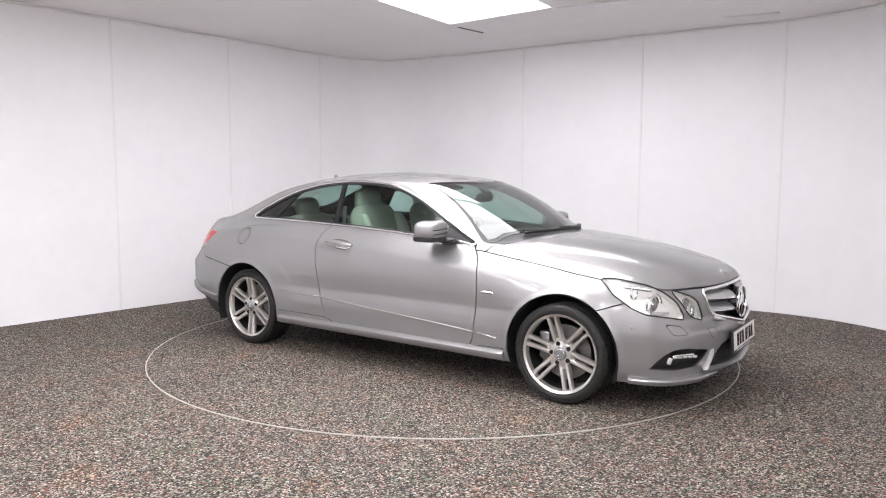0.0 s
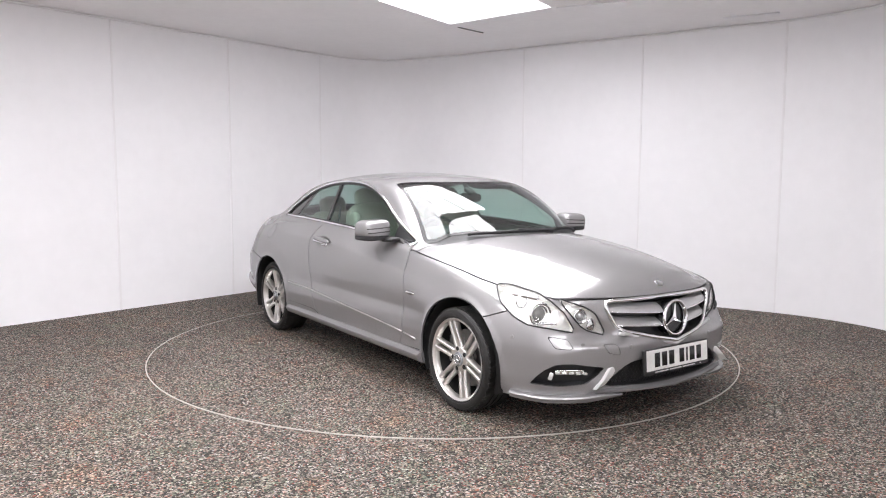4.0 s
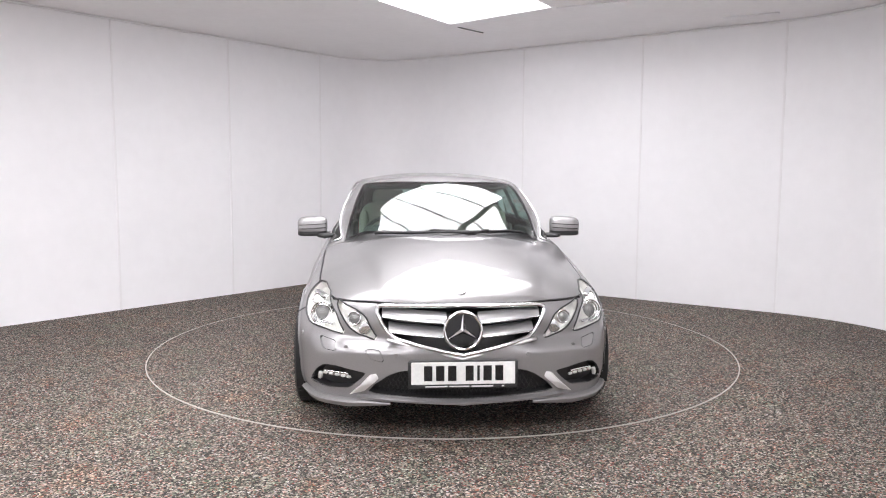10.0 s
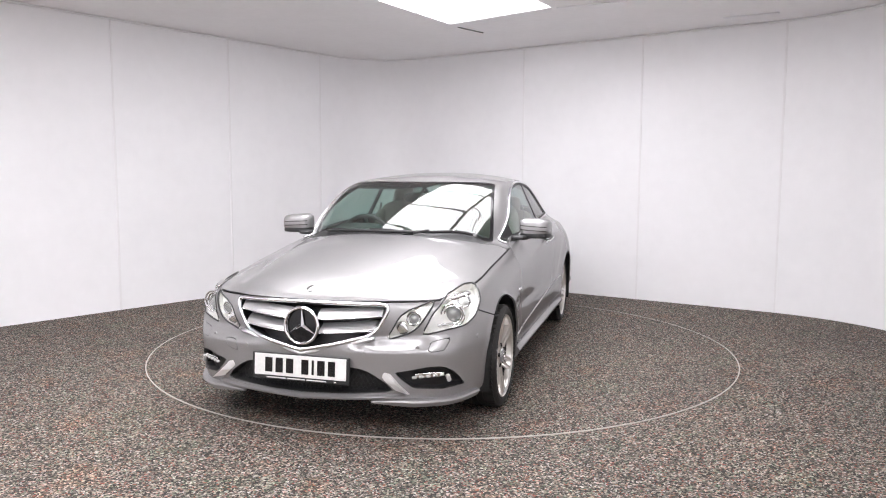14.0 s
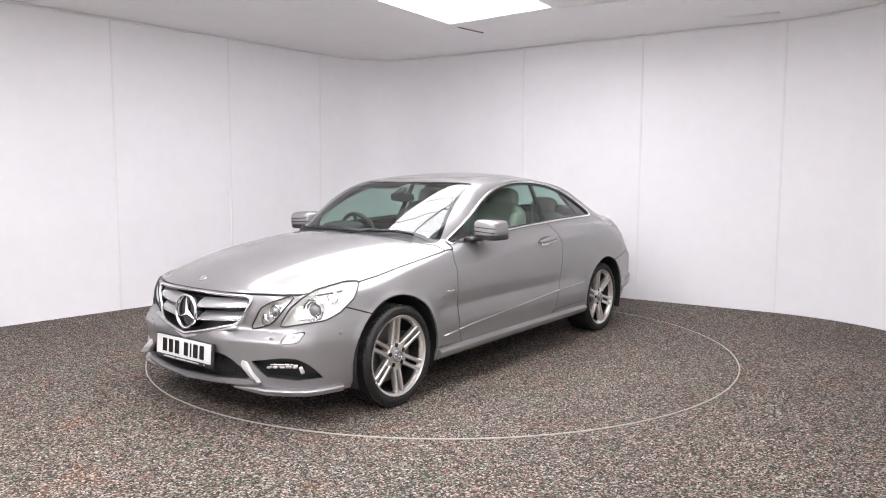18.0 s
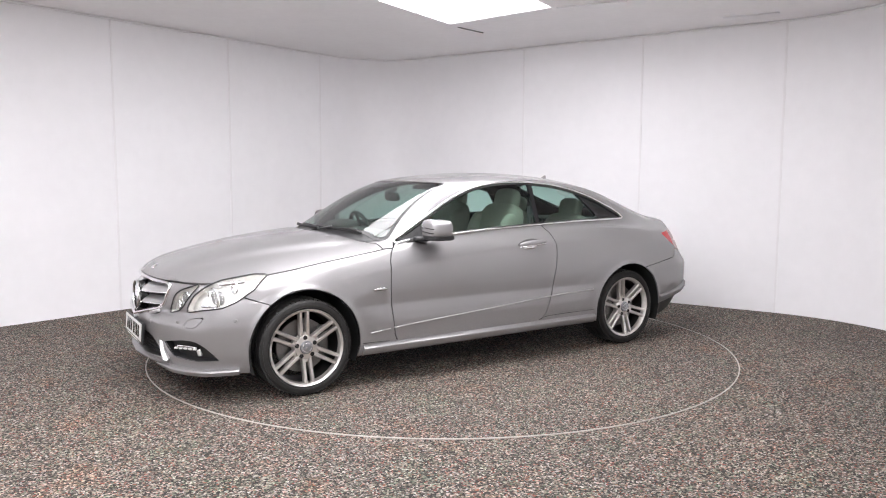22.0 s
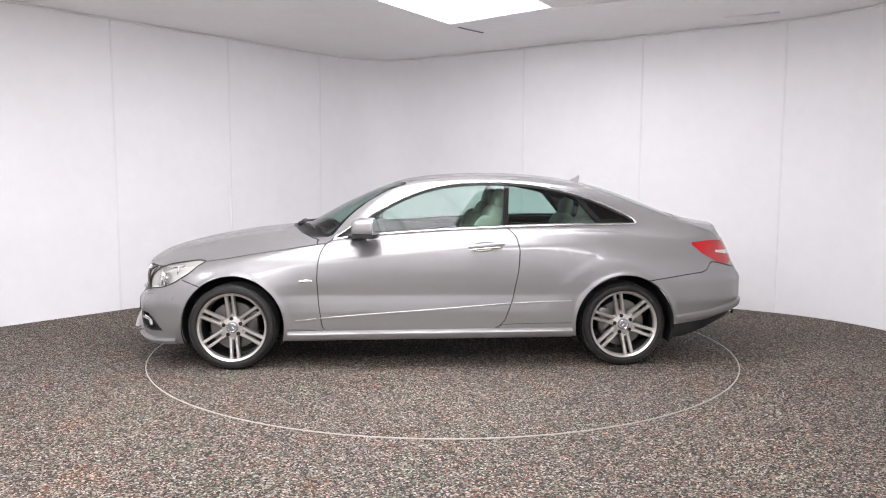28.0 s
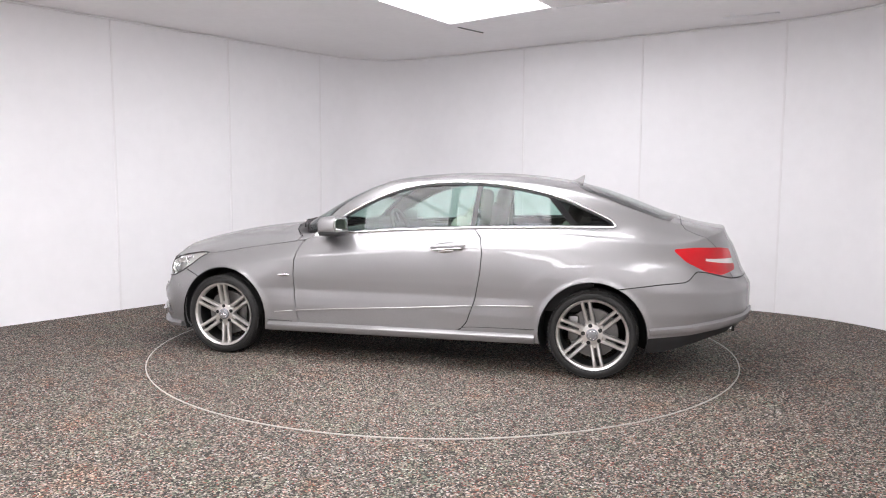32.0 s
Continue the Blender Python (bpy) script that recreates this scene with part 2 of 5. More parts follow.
# the glowing ceiling panel: far corner, and its two directions
LAMP = Vector((0.076, 7.69))
ALONG = Vector((math.cos(radians(-122.8)), math.sin(radians(-122.8))))
ACROSS = Vector((math.cos(radians(-39.8)), math.sin(radians(-39.8))))
TILE = 0.61
# the last three panels are unseen, added to brighten car sides and walls
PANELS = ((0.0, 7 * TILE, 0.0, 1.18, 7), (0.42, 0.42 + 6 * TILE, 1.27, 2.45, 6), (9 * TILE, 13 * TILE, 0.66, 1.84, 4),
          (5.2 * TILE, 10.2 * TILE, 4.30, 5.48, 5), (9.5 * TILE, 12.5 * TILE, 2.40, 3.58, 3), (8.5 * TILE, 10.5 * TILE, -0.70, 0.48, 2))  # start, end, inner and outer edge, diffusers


def lamp_point(u, w, z):
    p = LAMP + ALONG * u + ACROSS * w
    return (p.x, p.y, z)


def slab(corners, z0, z1, off):
    """Corner points (u, w) of a lamp part as a flat block."""
    c = [Vector(lamp_point(u, w, z)) - off for z in (z0, z1) for u, w in corners]
    return c, [(0, 1, 2, 3), (7, 6, 5, 4), (0, 4, 5, 1), (1, 5, 6, 2), (2, 6, 7, 3), (3, 7, 4, 0)]


def build_ceiling(outer):
    """The ceiling slab, with real openings for the panels of lamps."""
    n = len(outer)
    bm = bmesh.new()
    levels = []
    for z in (CEIL, CEIL + 0.10):
        out = [bm.verts.new((o.x, o.y, z)) for o in outer]
        edges = [bm.edges.new((out[i], out[(i + 1) % n])) for i in range(n)]
        holes = []
        for u0, u1, w0, w1, _ in PANELS:
            hole = [bm.verts.new(lamp_point(u, w, z)) for u, w in ((u0, w0), (u1, w0), (u1, w1), (u0, w1))]
            edges += [bm.edges.new((hole[i], hole[(i + 1) % 4])) for i in range(4)]
            holes.append(hole)
        bmesh.ops.triangle_fill(bm, edges=edges, use_beauty=True, use_dissolve=False)
        levels.append((out, holes))
    (lo, low_holes), (hi, high_holes) = levels
    for a, b in zip(low_holes, high_holes):
        for i in range(4):
            bm.faces.new((a[i], a[(i + 1) % 4], b[(i + 1) % 4], b[i]))
    for i in range(n):
        bm.faces.new((lo[i], lo[(i + 1) % n], hi[(i + 1) % n], hi[i]))
    tagged(part("ceiling", bm, M_CEIL, None), "white painted flat ceiling", "ceiling", kind="structure")
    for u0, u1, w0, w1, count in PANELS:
        base = tagged(new("ceiling_light"), "one of six large lit white ceiling panels of diffusers between slim bars, three added as unseen fill", "ceiling light", "ceiling light panels")
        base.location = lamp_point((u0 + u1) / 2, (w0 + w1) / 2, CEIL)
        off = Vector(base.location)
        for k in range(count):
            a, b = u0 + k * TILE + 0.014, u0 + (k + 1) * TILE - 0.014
            mesh_object("diffuser", *slab(((a, w0 + 0.006), (b, w0 + 0.006), (b, w1 - 0.006), (a, w1 - 0.006)), CEIL + 0.012, CEIL + 0.03, off), M_GLOW if u0 < 3 else M_GLOW_FILL, base)
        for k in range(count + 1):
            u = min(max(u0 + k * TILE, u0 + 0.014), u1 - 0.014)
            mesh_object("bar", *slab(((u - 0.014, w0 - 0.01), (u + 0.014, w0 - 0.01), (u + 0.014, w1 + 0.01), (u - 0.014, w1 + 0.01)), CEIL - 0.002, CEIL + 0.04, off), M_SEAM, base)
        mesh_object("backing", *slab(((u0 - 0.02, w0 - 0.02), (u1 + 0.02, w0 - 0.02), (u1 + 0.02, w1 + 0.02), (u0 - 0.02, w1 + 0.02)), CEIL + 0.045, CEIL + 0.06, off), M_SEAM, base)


def build_turntable():
    table = tagged(new("turntable"), "round carpeted car turntable flush with the floor", "turntable")
    table.location = (*TABLE, 0)
    n = 160
    bm = bmesh.new()
    ring = lambda r, z: [bm.verts.new((r * math.cos(2 * math.pi * k / n), r * math.sin(2 * math.pi * k / n), z)) for k in range(n)]
    a, b = ring(RING - 0.007, 0.0), ring(RING - 0.007, -0.03)
    bm.faces.new(a)
    bm.faces.new(b[::-1])
    for k in range(n):
        bm.faces.new((a[k], b[k], b[(k + 1) % n], a[(k + 1) % n]))
    part("deck", bm, M_FLOOR, table)
    bm = bmesh.new()
    lathe(bm, [(RING - 0.004, -0.004), (RING - 0.004, 0.001), (RING + 0.003, 0.001), (RING + 0.003, -0.004)], Matrix.Rotation(radians(90), 4, "X"), n)
    part("edge_ring", bm, M_EDGE, table, "thin pale metal edge ring")
    return table


# ---------------------------------------------------------------- the car's surface, x forward, y to its left, z up
def curve(*pts):
    """A smooth function through (x, y) points that does not overshoot."""
    pts = sorted(pts)
    x, y = np.array([p[0] for p in pts], float), np.array([p[1] for p in pts], float)
    h, d = np.diff(x), np.diff(y) / np.diff(x)
    m = np.zeros_like(y)
    m[0], m[-1] = d[0], d[-1]
    for i in range(1, len(x) - 1):
        if d[i - 1] * d[i] > 0:
            w1, w2 = 2 * h[i] + h[i - 1], h[i] + 2 * h[i - 1]
            m[i] = (w1 + w2) / (w1 / d[i - 1] + w2 / d[i])

    def at(q):
        q = np.asarray(q, float)
        c = np.clip(q, x[0], x[-1])
        i = np.clip(np.searchsorted(x, c) - 1, 0, len(x) - 2)
        t = (c - x[i]) / h[i]
        return ((1 + 2 * t) * (1 - t) ** 2 * y[i] + t * (1 - t) ** 2 * h[i] * m[i]
                + t * t * (3 - 2 * t) * y[i + 1] + t * t * (t - 1) * h[i] * m[i + 1])
    return at


def smin(a, b, k):
    h = np.clip(0.5 + 0.5 * (b - a) / k, 0, 1)
    return b + (a - b) * h - k * h * (1 - h)


def smax(a, b, k):
    return -smin(-a, -b, k)


# plan outline at the widest, nose to tail
OUT = [(2.205, 0), (2.20, 0.13), (2.185, 0.28), (2.152, 0.44), (2.095, 0.59), (2.005, 0.715), (1.88, 0.805), (1.72, 0.862), (1.5, 0.893), (1.2, 0.902),
       (0.8, 0.898), (0.2, 0.896), (-0.4, 0.896), (-0.9, 0.899), (-1.4, 0.902), (-1.7, 0.888), (-1.945, 0.850), (-2.13, 0.790), (-2.25, 0.712),
       (-2.333, 0.59), (-2.388, 0.415), (-2.421, 0.2), (-2.430, 0)]
# bonnet and boot: height on the middle line, and fall towards the sides
DECK = curve((2.22, 0.60), (2.15, 0.675), (2.11, 0.715), (2.06, 0.750), (1.99, 0.785), (1.87, 0.822), (1.70, 0.862), (1.50, 0.900), (1.28, 0.930), (1.03, 0.954),
             (0.7, 0.982), (0.2, 1.0), (-0.5, 1.02), (-1.2, 1.03), (-1.6, 1.02), (-1.9, 1.005), (-2.1, 1.005), (-2.25, 0.995), (-2.36, 0.972), (-2.44, 0.915))
FALL = curve((2.12, 0.24), (1.95, 0.165), (1.66, 0.150), (1.44, 0.147), (1.24, 0.135), (0.87, 0.108), (0.72, 0.097), (0.2, 0.07), (-0.5, 0.062),
             (-1.2, 0.075), (-1.6, 0.095), (-1.9, 0.115), (-2.2, 0.12), (-2.44, 0.11))
RIDGE = curve((2.2, 0.385), (1.9, 0.43), (1.5, 0.49), (0.9, 0.61))
# glasshouse
ROOF = curve((2.4, -0.4), (1.5, 0.60), (1.15, 0.862), (1.0, 0.946), (0.8, 1.064), (0.6, 1.168), (0.4, 1.256), (0.25, 1.310), (0.1, 1.344), (-0.1, 1.366), (-0.4, 1.380), (-0.62, 1.376),
             (-0.86, 1.360), (-1.19, 1.312), (-1.37, 1.268), (-1.57, 1.200), (-1.73, 1.138), (-1.9, 1.066), (-2.1, 0.965), (-2.6, 0.6))
CROWN = curve((1.1, 0.13), (0.9, 0.115), (0.7, 0.092), (0.56, 0.068), (0.3, 0.047), (0.1, 0.045), (-0.5, 0.052), (-1.2, 0.06), (-1.6, 0.07), (-2.0, 0.06))
BELT_Y = curve((1.0, 0.745), (0.66, 0.775), (0.3, 0.783), (-0.15, 0.778), (-0.55, 0.766), (-0.95, 0.742), (-1.3, 0.703), (-1.54, 0.662), (-1.8, 0.605), (-2.05, 0.53))
BELT_Z = curve((1.0, 0.86), (0.66, 0.900), (0.4, 0.933), (-0.147, 0.970), (-0.547, 0.987), (-0.955, 1.001), (-1.52, 1.005), (-1.9, 0.97), (-2.1, 0.93))
LEAN = curve((1.0, 1.7), (0.6, 2.0), (0.0, 2.15), (-0.6, 2.1), (-1.2, 1.75), (-1.6, 1.35), (-2.0, 1.0))
BLEND = curve((1.0, 0.012), (0.7, 0.02), (0.3, 0.02), (-0.9, 0.025), (-1.4, 0.05), (-1.7, 0.12), (-2.1, 0.12))
SILL = curve((2.21, 0.215), (2.0, 0.19), (1.75, 0.175), (1.0, 0.20), (-1.0, 0.225), (-1.76, 0.205), (-2.0, 0.255), (-2.2, 0.31), (-2.48, 0.36))
SHOULDER = curve((2.21, 0.105), (2.0, 0.10), (1.7, 0.09), (0.8, 0.10), (-0.5, 0.11), (-1.2, 0.115), (-1.9, 0.10), (-2.48, 0.06))
HAUNCH = curve((-0.7, 0.40), (-0.8, 0.50), (-1.0, 0.71), (-1.25, 0.825), (-1.6, 0.865), (-1.95, 0.875))
# the tail draws in over and under the bumper
TAIL = curve((-1.72, 0.0), (-1.98, 0.35), (-2.18, 0.85), (-2.30, 1.0), (-2.5, 1.0))
DRAWN = curve((0.26, 0.11), (0.36, 0.045), (0.42, 0.014), (0.48, 0.0), (0.60, 0.0), (0.67, 0.032), (0.72, 0.056), (0.80, 0.078), (0.88, 0.098), (0.95, 0.120), (1.2, 0.125))
CREASE = curve((1.1, 0.700), (0.93, 0.722), (0.25, 0.791), (-0.14, 0.828), (-0.6, 0.852), (-1.2, 0.862))


def top_height(x, y):
    """Height of bonnet, cabin and boot over the plan."""
    a = np.abs(y)
    deck = DECK(x) - FALL(x) * (a / 0.78) ** 2.6
    deck = deck + 0.016 * np.clip((x - 0.9) / 0.15, 0, 1) / (1 + np.exp(np.clip((a - RIDGE(x)) / 0.018, -30, 30)))
    r = a / 0.56
    flat = np.clip((x + 0.1) / 0.3, 0, 1)  # the windscreen is flatter in its middle than the roof
    roof = ROOF(x) - CROWN(x) * ((1 - flat) * r ** 2.3 + flat * 0.62 * r ** 2.57 * (1 + 0.4 * r ** 6))
    side = BELT_Z(x) + (BELT_Y(x) - a) * LEAN(x) - 0.25 * np.clip(a - 0.60, 0, 1) * np.clip(BELT_Y(x) - a, 0, 1)
    return smax(deck, smin(roof, side, 0.06), BLEND(x))


def inset(x, z, zs, sh):
    """How far the body's side lies inside its widest plan, at height z under a shoulder at zs."""
    low = 0.030 * np.clip((0.30 - z) / 0.12, 0, 1) ** 2 + 0.010 * np.clip((0.46 - z) / 0.2, 0, 1)
    span = 0.30
    u = np.clip((z - (zs - span)) / span, 0, 1)
    zc = CREASE(x)
    fade = np.clip((x + 1.25) / 0.5, 0, 1) * np.clip((1.15 - x) / 0.3, 0, 1)
    lean = np.clip((z - zc) / np.maximum(zs - zc, 0.02), 0, 1)
    up = sh * ((1 - 0.46 * fade) * (0.45 * u ** 1.7 + 0.55 * u ** 3.2) + 0.46 * fade * lean) + 0.012 * np.clip((z - 0.60) / 0.3, 0, 1)
    tuck = 0.019 * fade * np.minimum(np.clip((zc - z) / np.maximum(zc - 0.52, 0.05), 0, 1), 0.3 + 0.7 * np.clip((z - 0.40) / 0.12, 0, 1))
    hollow = 0.0035 * fade * np.where(z < zc, np.exp(-((zc - z) / 0.05)), np.exp(-((z - zc) / 0.006)))
    rise = np.clip((HAUNCH(x) - z) / 0.08, 0, 1)
    haunch = 0.0035 * rise * rise * (3 - 2 * rise) * np.clip((-0.70 - x) / 0.25, 0, 1) * np.clip((x + 2.15) / 0.4, 0, 1)
    wing = 0.010 * np.exp(-((x - 1.40) / 0.40) ** 2) * (1 / (1 + np.exp((z - 0.70) / 0.02)))
    lips = 0.0
    for cx in (1.378, -1.380):
        r = np.sqrt((x - cx) ** 2 + (z - 0.302) ** 2) - 0.357
        lips = lips + 0.008 * np.exp(-(r / 0.017) ** 2) * (z > 0.2)
    # the face with grille and lamps stands back over a ledge of the bumper
    wide = np.clip((2.10 - x) / 0.09, 0, 1)
    ledge = np.clip((z - 0.455 + 0.035 * wide) / (0.065 + 0.075 * wide), 0, 1)
    face = 0.066 * np.clip((x - 1.92) / 0.20, 0, 1) * np.clip((2.196 - x) / 0.035, 0, 1) * ledge * ledge * (3 - 2 * ledge) * np.clip((0.72 - z) / 0.19, 0, 1)
    return low + up + hollow + tuck + face - haunch - wing - lips + TAIL(x) * DRAWN(z)


NS, NLOW, NTOP = 300, 60, 84


def body_grid():
    """Points and normals of the left half, as a grid from nose to tail and from sill to middle line."""
    p = np.array(OUT, float)
    q = np.vstack([p[0] * [1, -1] * 1.0 + [0, -p[1, 1] * 0], p, p[-1]])
    q[0], q[-1] = (p[1, 0], -p[1, 1]), (p[-2, 0], -p[-2, 1])
    dense = []
    for i in range(1, len(q) - 2):
        t = np.linspace(0, 1, 60, endpoint=False)[:, None]
        a, b, c, d = q[i - 1], q[i], q[i + 1], q[i + 2]
        dense.append(0.5 * (2 * b + (c - a) * t + (2 * a - 5 * b + 4 * c - d) * t ** 2 + (3 * b - a - 3 * c + d) * t ** 3))
    o = np.vstack(dense + [p[-1:]])
    for _ in range(60):
        o[1:-1] = 0.25 * o[:-2] + 0.5 * o[1:-1] + 0.25 * o[2:]
    s = np.concatenate([[0], np.cumsum(np.hypot(*np.diff(o, axis=0).T))])
    st = np.linspace(0, s[-1], NS)
    o = np.stack([np.interp(st, s, o[:, 0]), np.interp(st, s, o[:, 1])], 1)
    tan = np.gradient(o, axis=0)
    tan /= np.hypot(*tan.T)[:, None]
    nor = np.stack([tan[:, 1], -tan[:, 0]], 1)
    nor[0], nor[-1] = (1, 0), (-1, 0)
    sh = SHOULDER(o[:, 0])
    top = o - nor * (sh + 0.120 * TAIL(o[:, 0]))[:, None]
    top[0, 1] = top[-1, 1] = 0.0
    top[:, 1] = np.maximum(top[:, 1], 0)
    ztop = top_height(top[:, 0], top[:, 1])
    # the shoulder takes in the fall of the upper side
    g = np.zeros((NS, NLOW + NTOP, 3))
    z0 = SILL(o[:, 0])
    for k in range(NLOW):
        z = z0 + (ztop - z0) * k / NLOW
        w = inset(o[:, 0], z, ztop, sh - 0.012)
        xy = o - nor * w[:, None]
        g[:, k, :2], g[:, k, 2] = xy, z
    for k in range(NTOP):
        w = (k / (NTOP - 1)) ** 1.15
        x, y = top[:, 0], top[:, 1] * (1 - w)
        g[:, NLOW + k] = np.stack([x, y, top_height(x, y)], 1)
    g[0, :, 1] = g[-1, :, 1] = 0
    for _ in range(5):  # softens the shoulder
        k = slice(NLOW - 5, NLOW + 6)
        g[:, k] = 0.25 * g[:, NLOW - 6:NLOW + 5] + 0.5 * g[:, k] + 0.25 * g[:, NLOW - 4:NLOW + 7]
    full = np.concatenate([g, (g * [1, -1, 1])[:, -2::-1]], 1)
    du, dv = np.gradient(full, axis=0), np.gradient(full, axis=1)
    du[0], du[-1] = (0, 1, 0), (0, -1, 0)
    nrm = np.cross(du, dv)[:, :NLOW + NTOP]
    ln = np.linalg.norm(nrm, axis=2, keepdims=True)
    nrm = np.where(ln > 1e-12, nrm / np.maximum(ln, 1e-12), [0, 0, 1])
    nrm[0, :, 1] = nrm[-1, :, 1] = 0
    nrm[:, -1, 1] = 0
    return g, nrm / np.maximum(np.linalg.norm(nrm, axis=2, keepdims=True), 1e-9)


class Shell:
    """A piece of surface: points, normals and faces, which can be cut by a function of the point."""

    def __init__(self, v, n, f):
        self.v, self.n, self.f = np.asarray(v, float), np.asarray(n, float), f

    def cut(self, d):
        """Two shells: where d (one value a point) is under zero, and where it is over."""
        d = np.where(np.abs(d) < 1e-7, 1e-7, d)
        neg = d < 0
        sign = neg.tolist()
        v, n = self.v.tolist(), self.n.tolist()
        seen, a, b = {}, [], []

        def between(i, j):
            key = (i, j) if i < j else (j, i)
            if key not in seen:
                i, j = key
                t = d[i] / (d[i] - d[j])
                v.append((self.v[i] + (self.v[j] - self.v[i]) * t).tolist())
                m = self.n[i] + (self.n[j] - self.n[i]) * t
                n.append((m / max(1e-9, np.linalg.norm(m))).tolist())
                seen[key] = len(v) - 1
            return seen[key]
        for f in self.f:
            k = sum(sign[i] for i in f)
            if k == len(f):
                a.append(f)
            elif k == 0:
                b.append(f)
            else:
                fa, fb = [], []
                for i, j in zip(f, f[1:] + f[:1]):
                    (fa if sign[i] else fb).append(i)
                    if sign[i] != sign[j]:
                        m = between(i, j)
                        fa.append(m)
                        fb.append(m)
                if len(fa) > 2:
                    a.append(tuple(fa))
                if len(fb) > 2:
                    b.append(tuple(fb))
        v, n = np.array(v), np.array(n)
        return Shell(v, n, a).trim(), Shell(v, n, b).trim()

    def trim(self):
        if not self.f:
            return Shell(np.zeros((0, 3)), np.zeros((0, 3)), [])
        used = np.unique(np.concatenate([np.array(f) for f in self.f]))
        back = np.full(len(self.v), -1)
        back[used] = np.arange(len(used))
        back = back.tolist()
        return Shell(self.v[used], self.n[used], [tuple(back[i] for i in f) for f in self.f])

    def mirrored(self):
        return Shell(self.v * [1, -1, 1], self.n * [1, -1, 1], [f[::-1] for f in self.f])

    def both(self):
        """This left half joined to its mirror image along the middle line."""
        m = self.mirrored()
        back, v, n = [], self.v.tolist(), self.n.tolist()
        for i in range(len(m.v)):
            if abs(m.v[i, 1]) < 1e-6:
                back.append(i)
            else:
                back.append(len(v))
                v.append(m.v[i].tolist())
                n.append(m.n[i].tolist())
        return Shell(v, n, self.f + [tuple(back[i] for i in f) for f in m.f])

    def offset(self, d):
        return Shell(self.v + self.n * d, self.n, self.f)

    def thick(self, d):
        """With its rims turned inwards by d."""
        count = {}
        for f in self.f:
            for i, j in zip(f, f[1:] + f[:1]):
                count[(i, j)] = count.get((i, j), 0) + 1
        rim = [e for e in count if (e[1], e[0]) not in count]
        side = {}
        for i, j in rim:  # directions out of the panel's edge
            w = np.cross(self.v[j] - self.v[i], self.n[i])
            w = w / max(1e-9, np.linalg.norm(w))
            for k in (i, j):
                side[k] = side.get(k, 0) + w
        ids, v, n = {}, self.v.tolist(), self.n.tolist()
        for i, w in side.items():
            ids[i] = len(v)
            v += [self.v[i].tolist(), (self.v[i] - self.n[i] * d).tolist()]
            w = (w / max(1e-9, np.linalg.norm(w)) * (1 if d > 0 else -1)).tolist()
            n += [w, w]
        return Shell(v, n, self.f + [(ids[j], ids[i], ids[i] + 1, ids[j] + 1) for i, j in rim])

    def made(self, name, mat, parent, label="", depth=0.012):
        s = self.thick(depth) if depth else self
        return mesh_object(name, s.v, s.f, mat, parent, True, label, s.n)


def polygon_distance(poly, px, py):
    """Signed distance to a closed polygon, negative inside."""
    best = np.full(px.shape, 1e9)
    inside = np.zeros(px.shape, bool)
    for (ax, ay), (bx, by) in zip(poly, poly[1:] + poly[:1]):
        ex, ey, wx, wy = bx - ax, by - ay, px - ax, py - ay
        t = np.clip((wx * ex + wy * ey) / max(1e-12, ex * ex + ey * ey), 0, 1)
        best = np.minimum(best, (wx - t * ex) ** 2 + (wy - t * ey) ** 2)
        cross = (ay > py) != (by > py)
        with np.errstate(divide="ignore", invalid="ignore"):
            inside ^= cross & (px < ax + (py - ay) * ex / (ey if ey else 1e-12))
    return np.sqrt(best) * np.where(inside, -1, 1)


def softened(poly, n=2, c=0.22):
    """Cuts the corners of a closed polygon n times."""
    for _ in range(n):
        out = []
        for (ax, ay), (bx, by) in zip(poly, poly[1:] + poly[:1]):
            out += [((1 - c) * ax + c * bx, (1 - c) * ay + c * by), (c * ax + (1 - c) * bx, c * ay + (1 - c) * by)]
        poly = out
    return poly


def side_d(s, poly):
    return polygon_distance(poly, s.v[:, 0], s.v[:, 2])


def plan_d(s, poly):
    return polygon_distance(poly, s.v[:, 0], s.v[:, 1])


def front_d(s, poly):
    return polygon_distance(poly, s.v[:, 1], s.v[:, 2])


def rim_loops(s):
    """The closed rims of a shell, each as a list of point numbers in order."""
    count = set()
    for f in s.f:
        for e in zip(f, f[1:] + f[:1]):
            count.add(e)
    follow = {i: j for i, j in count if (j, i) not in count}
    loops = []
    while follow:
        start, j = follow.popitem()
        loop = [start]
        while j != start and j in follow:
            loop.append(j)
            j = follow.pop(j)
        loops.append(loop)
    return loops


def rim_points(s, lift=0.0, step=0.012):
    """The longest rim of a shell as points, thinned to even steps."""
    loop = max(rim_loops(s), key=len)
    pts = [Vector(s.v[i] + s.n[i] * lift) for i in loop]
    out = [pts[0]]
    for p in pts[1:]:
        if (p - out[-1]).length > step:
            out.append(p)
    return out


def split(s, d, g=0.0034):
    """The part inside d and the rest, with a gap of 2 g between them."""
    return s.cut(d + g)[0], s.cut(d - g)[1]


def surface_y(g, x, z):
    """Half width of the body's side at x and z."""
    low = g[:, :NLOW + 40]
    i = np.argmin(np.abs(low[:, NLOW // 2, 0] - x))
    col = low[i]
    k = np.argsort(col[:, 2])
    return float(np.interp(z, col[k, 2], col[k, 1]))


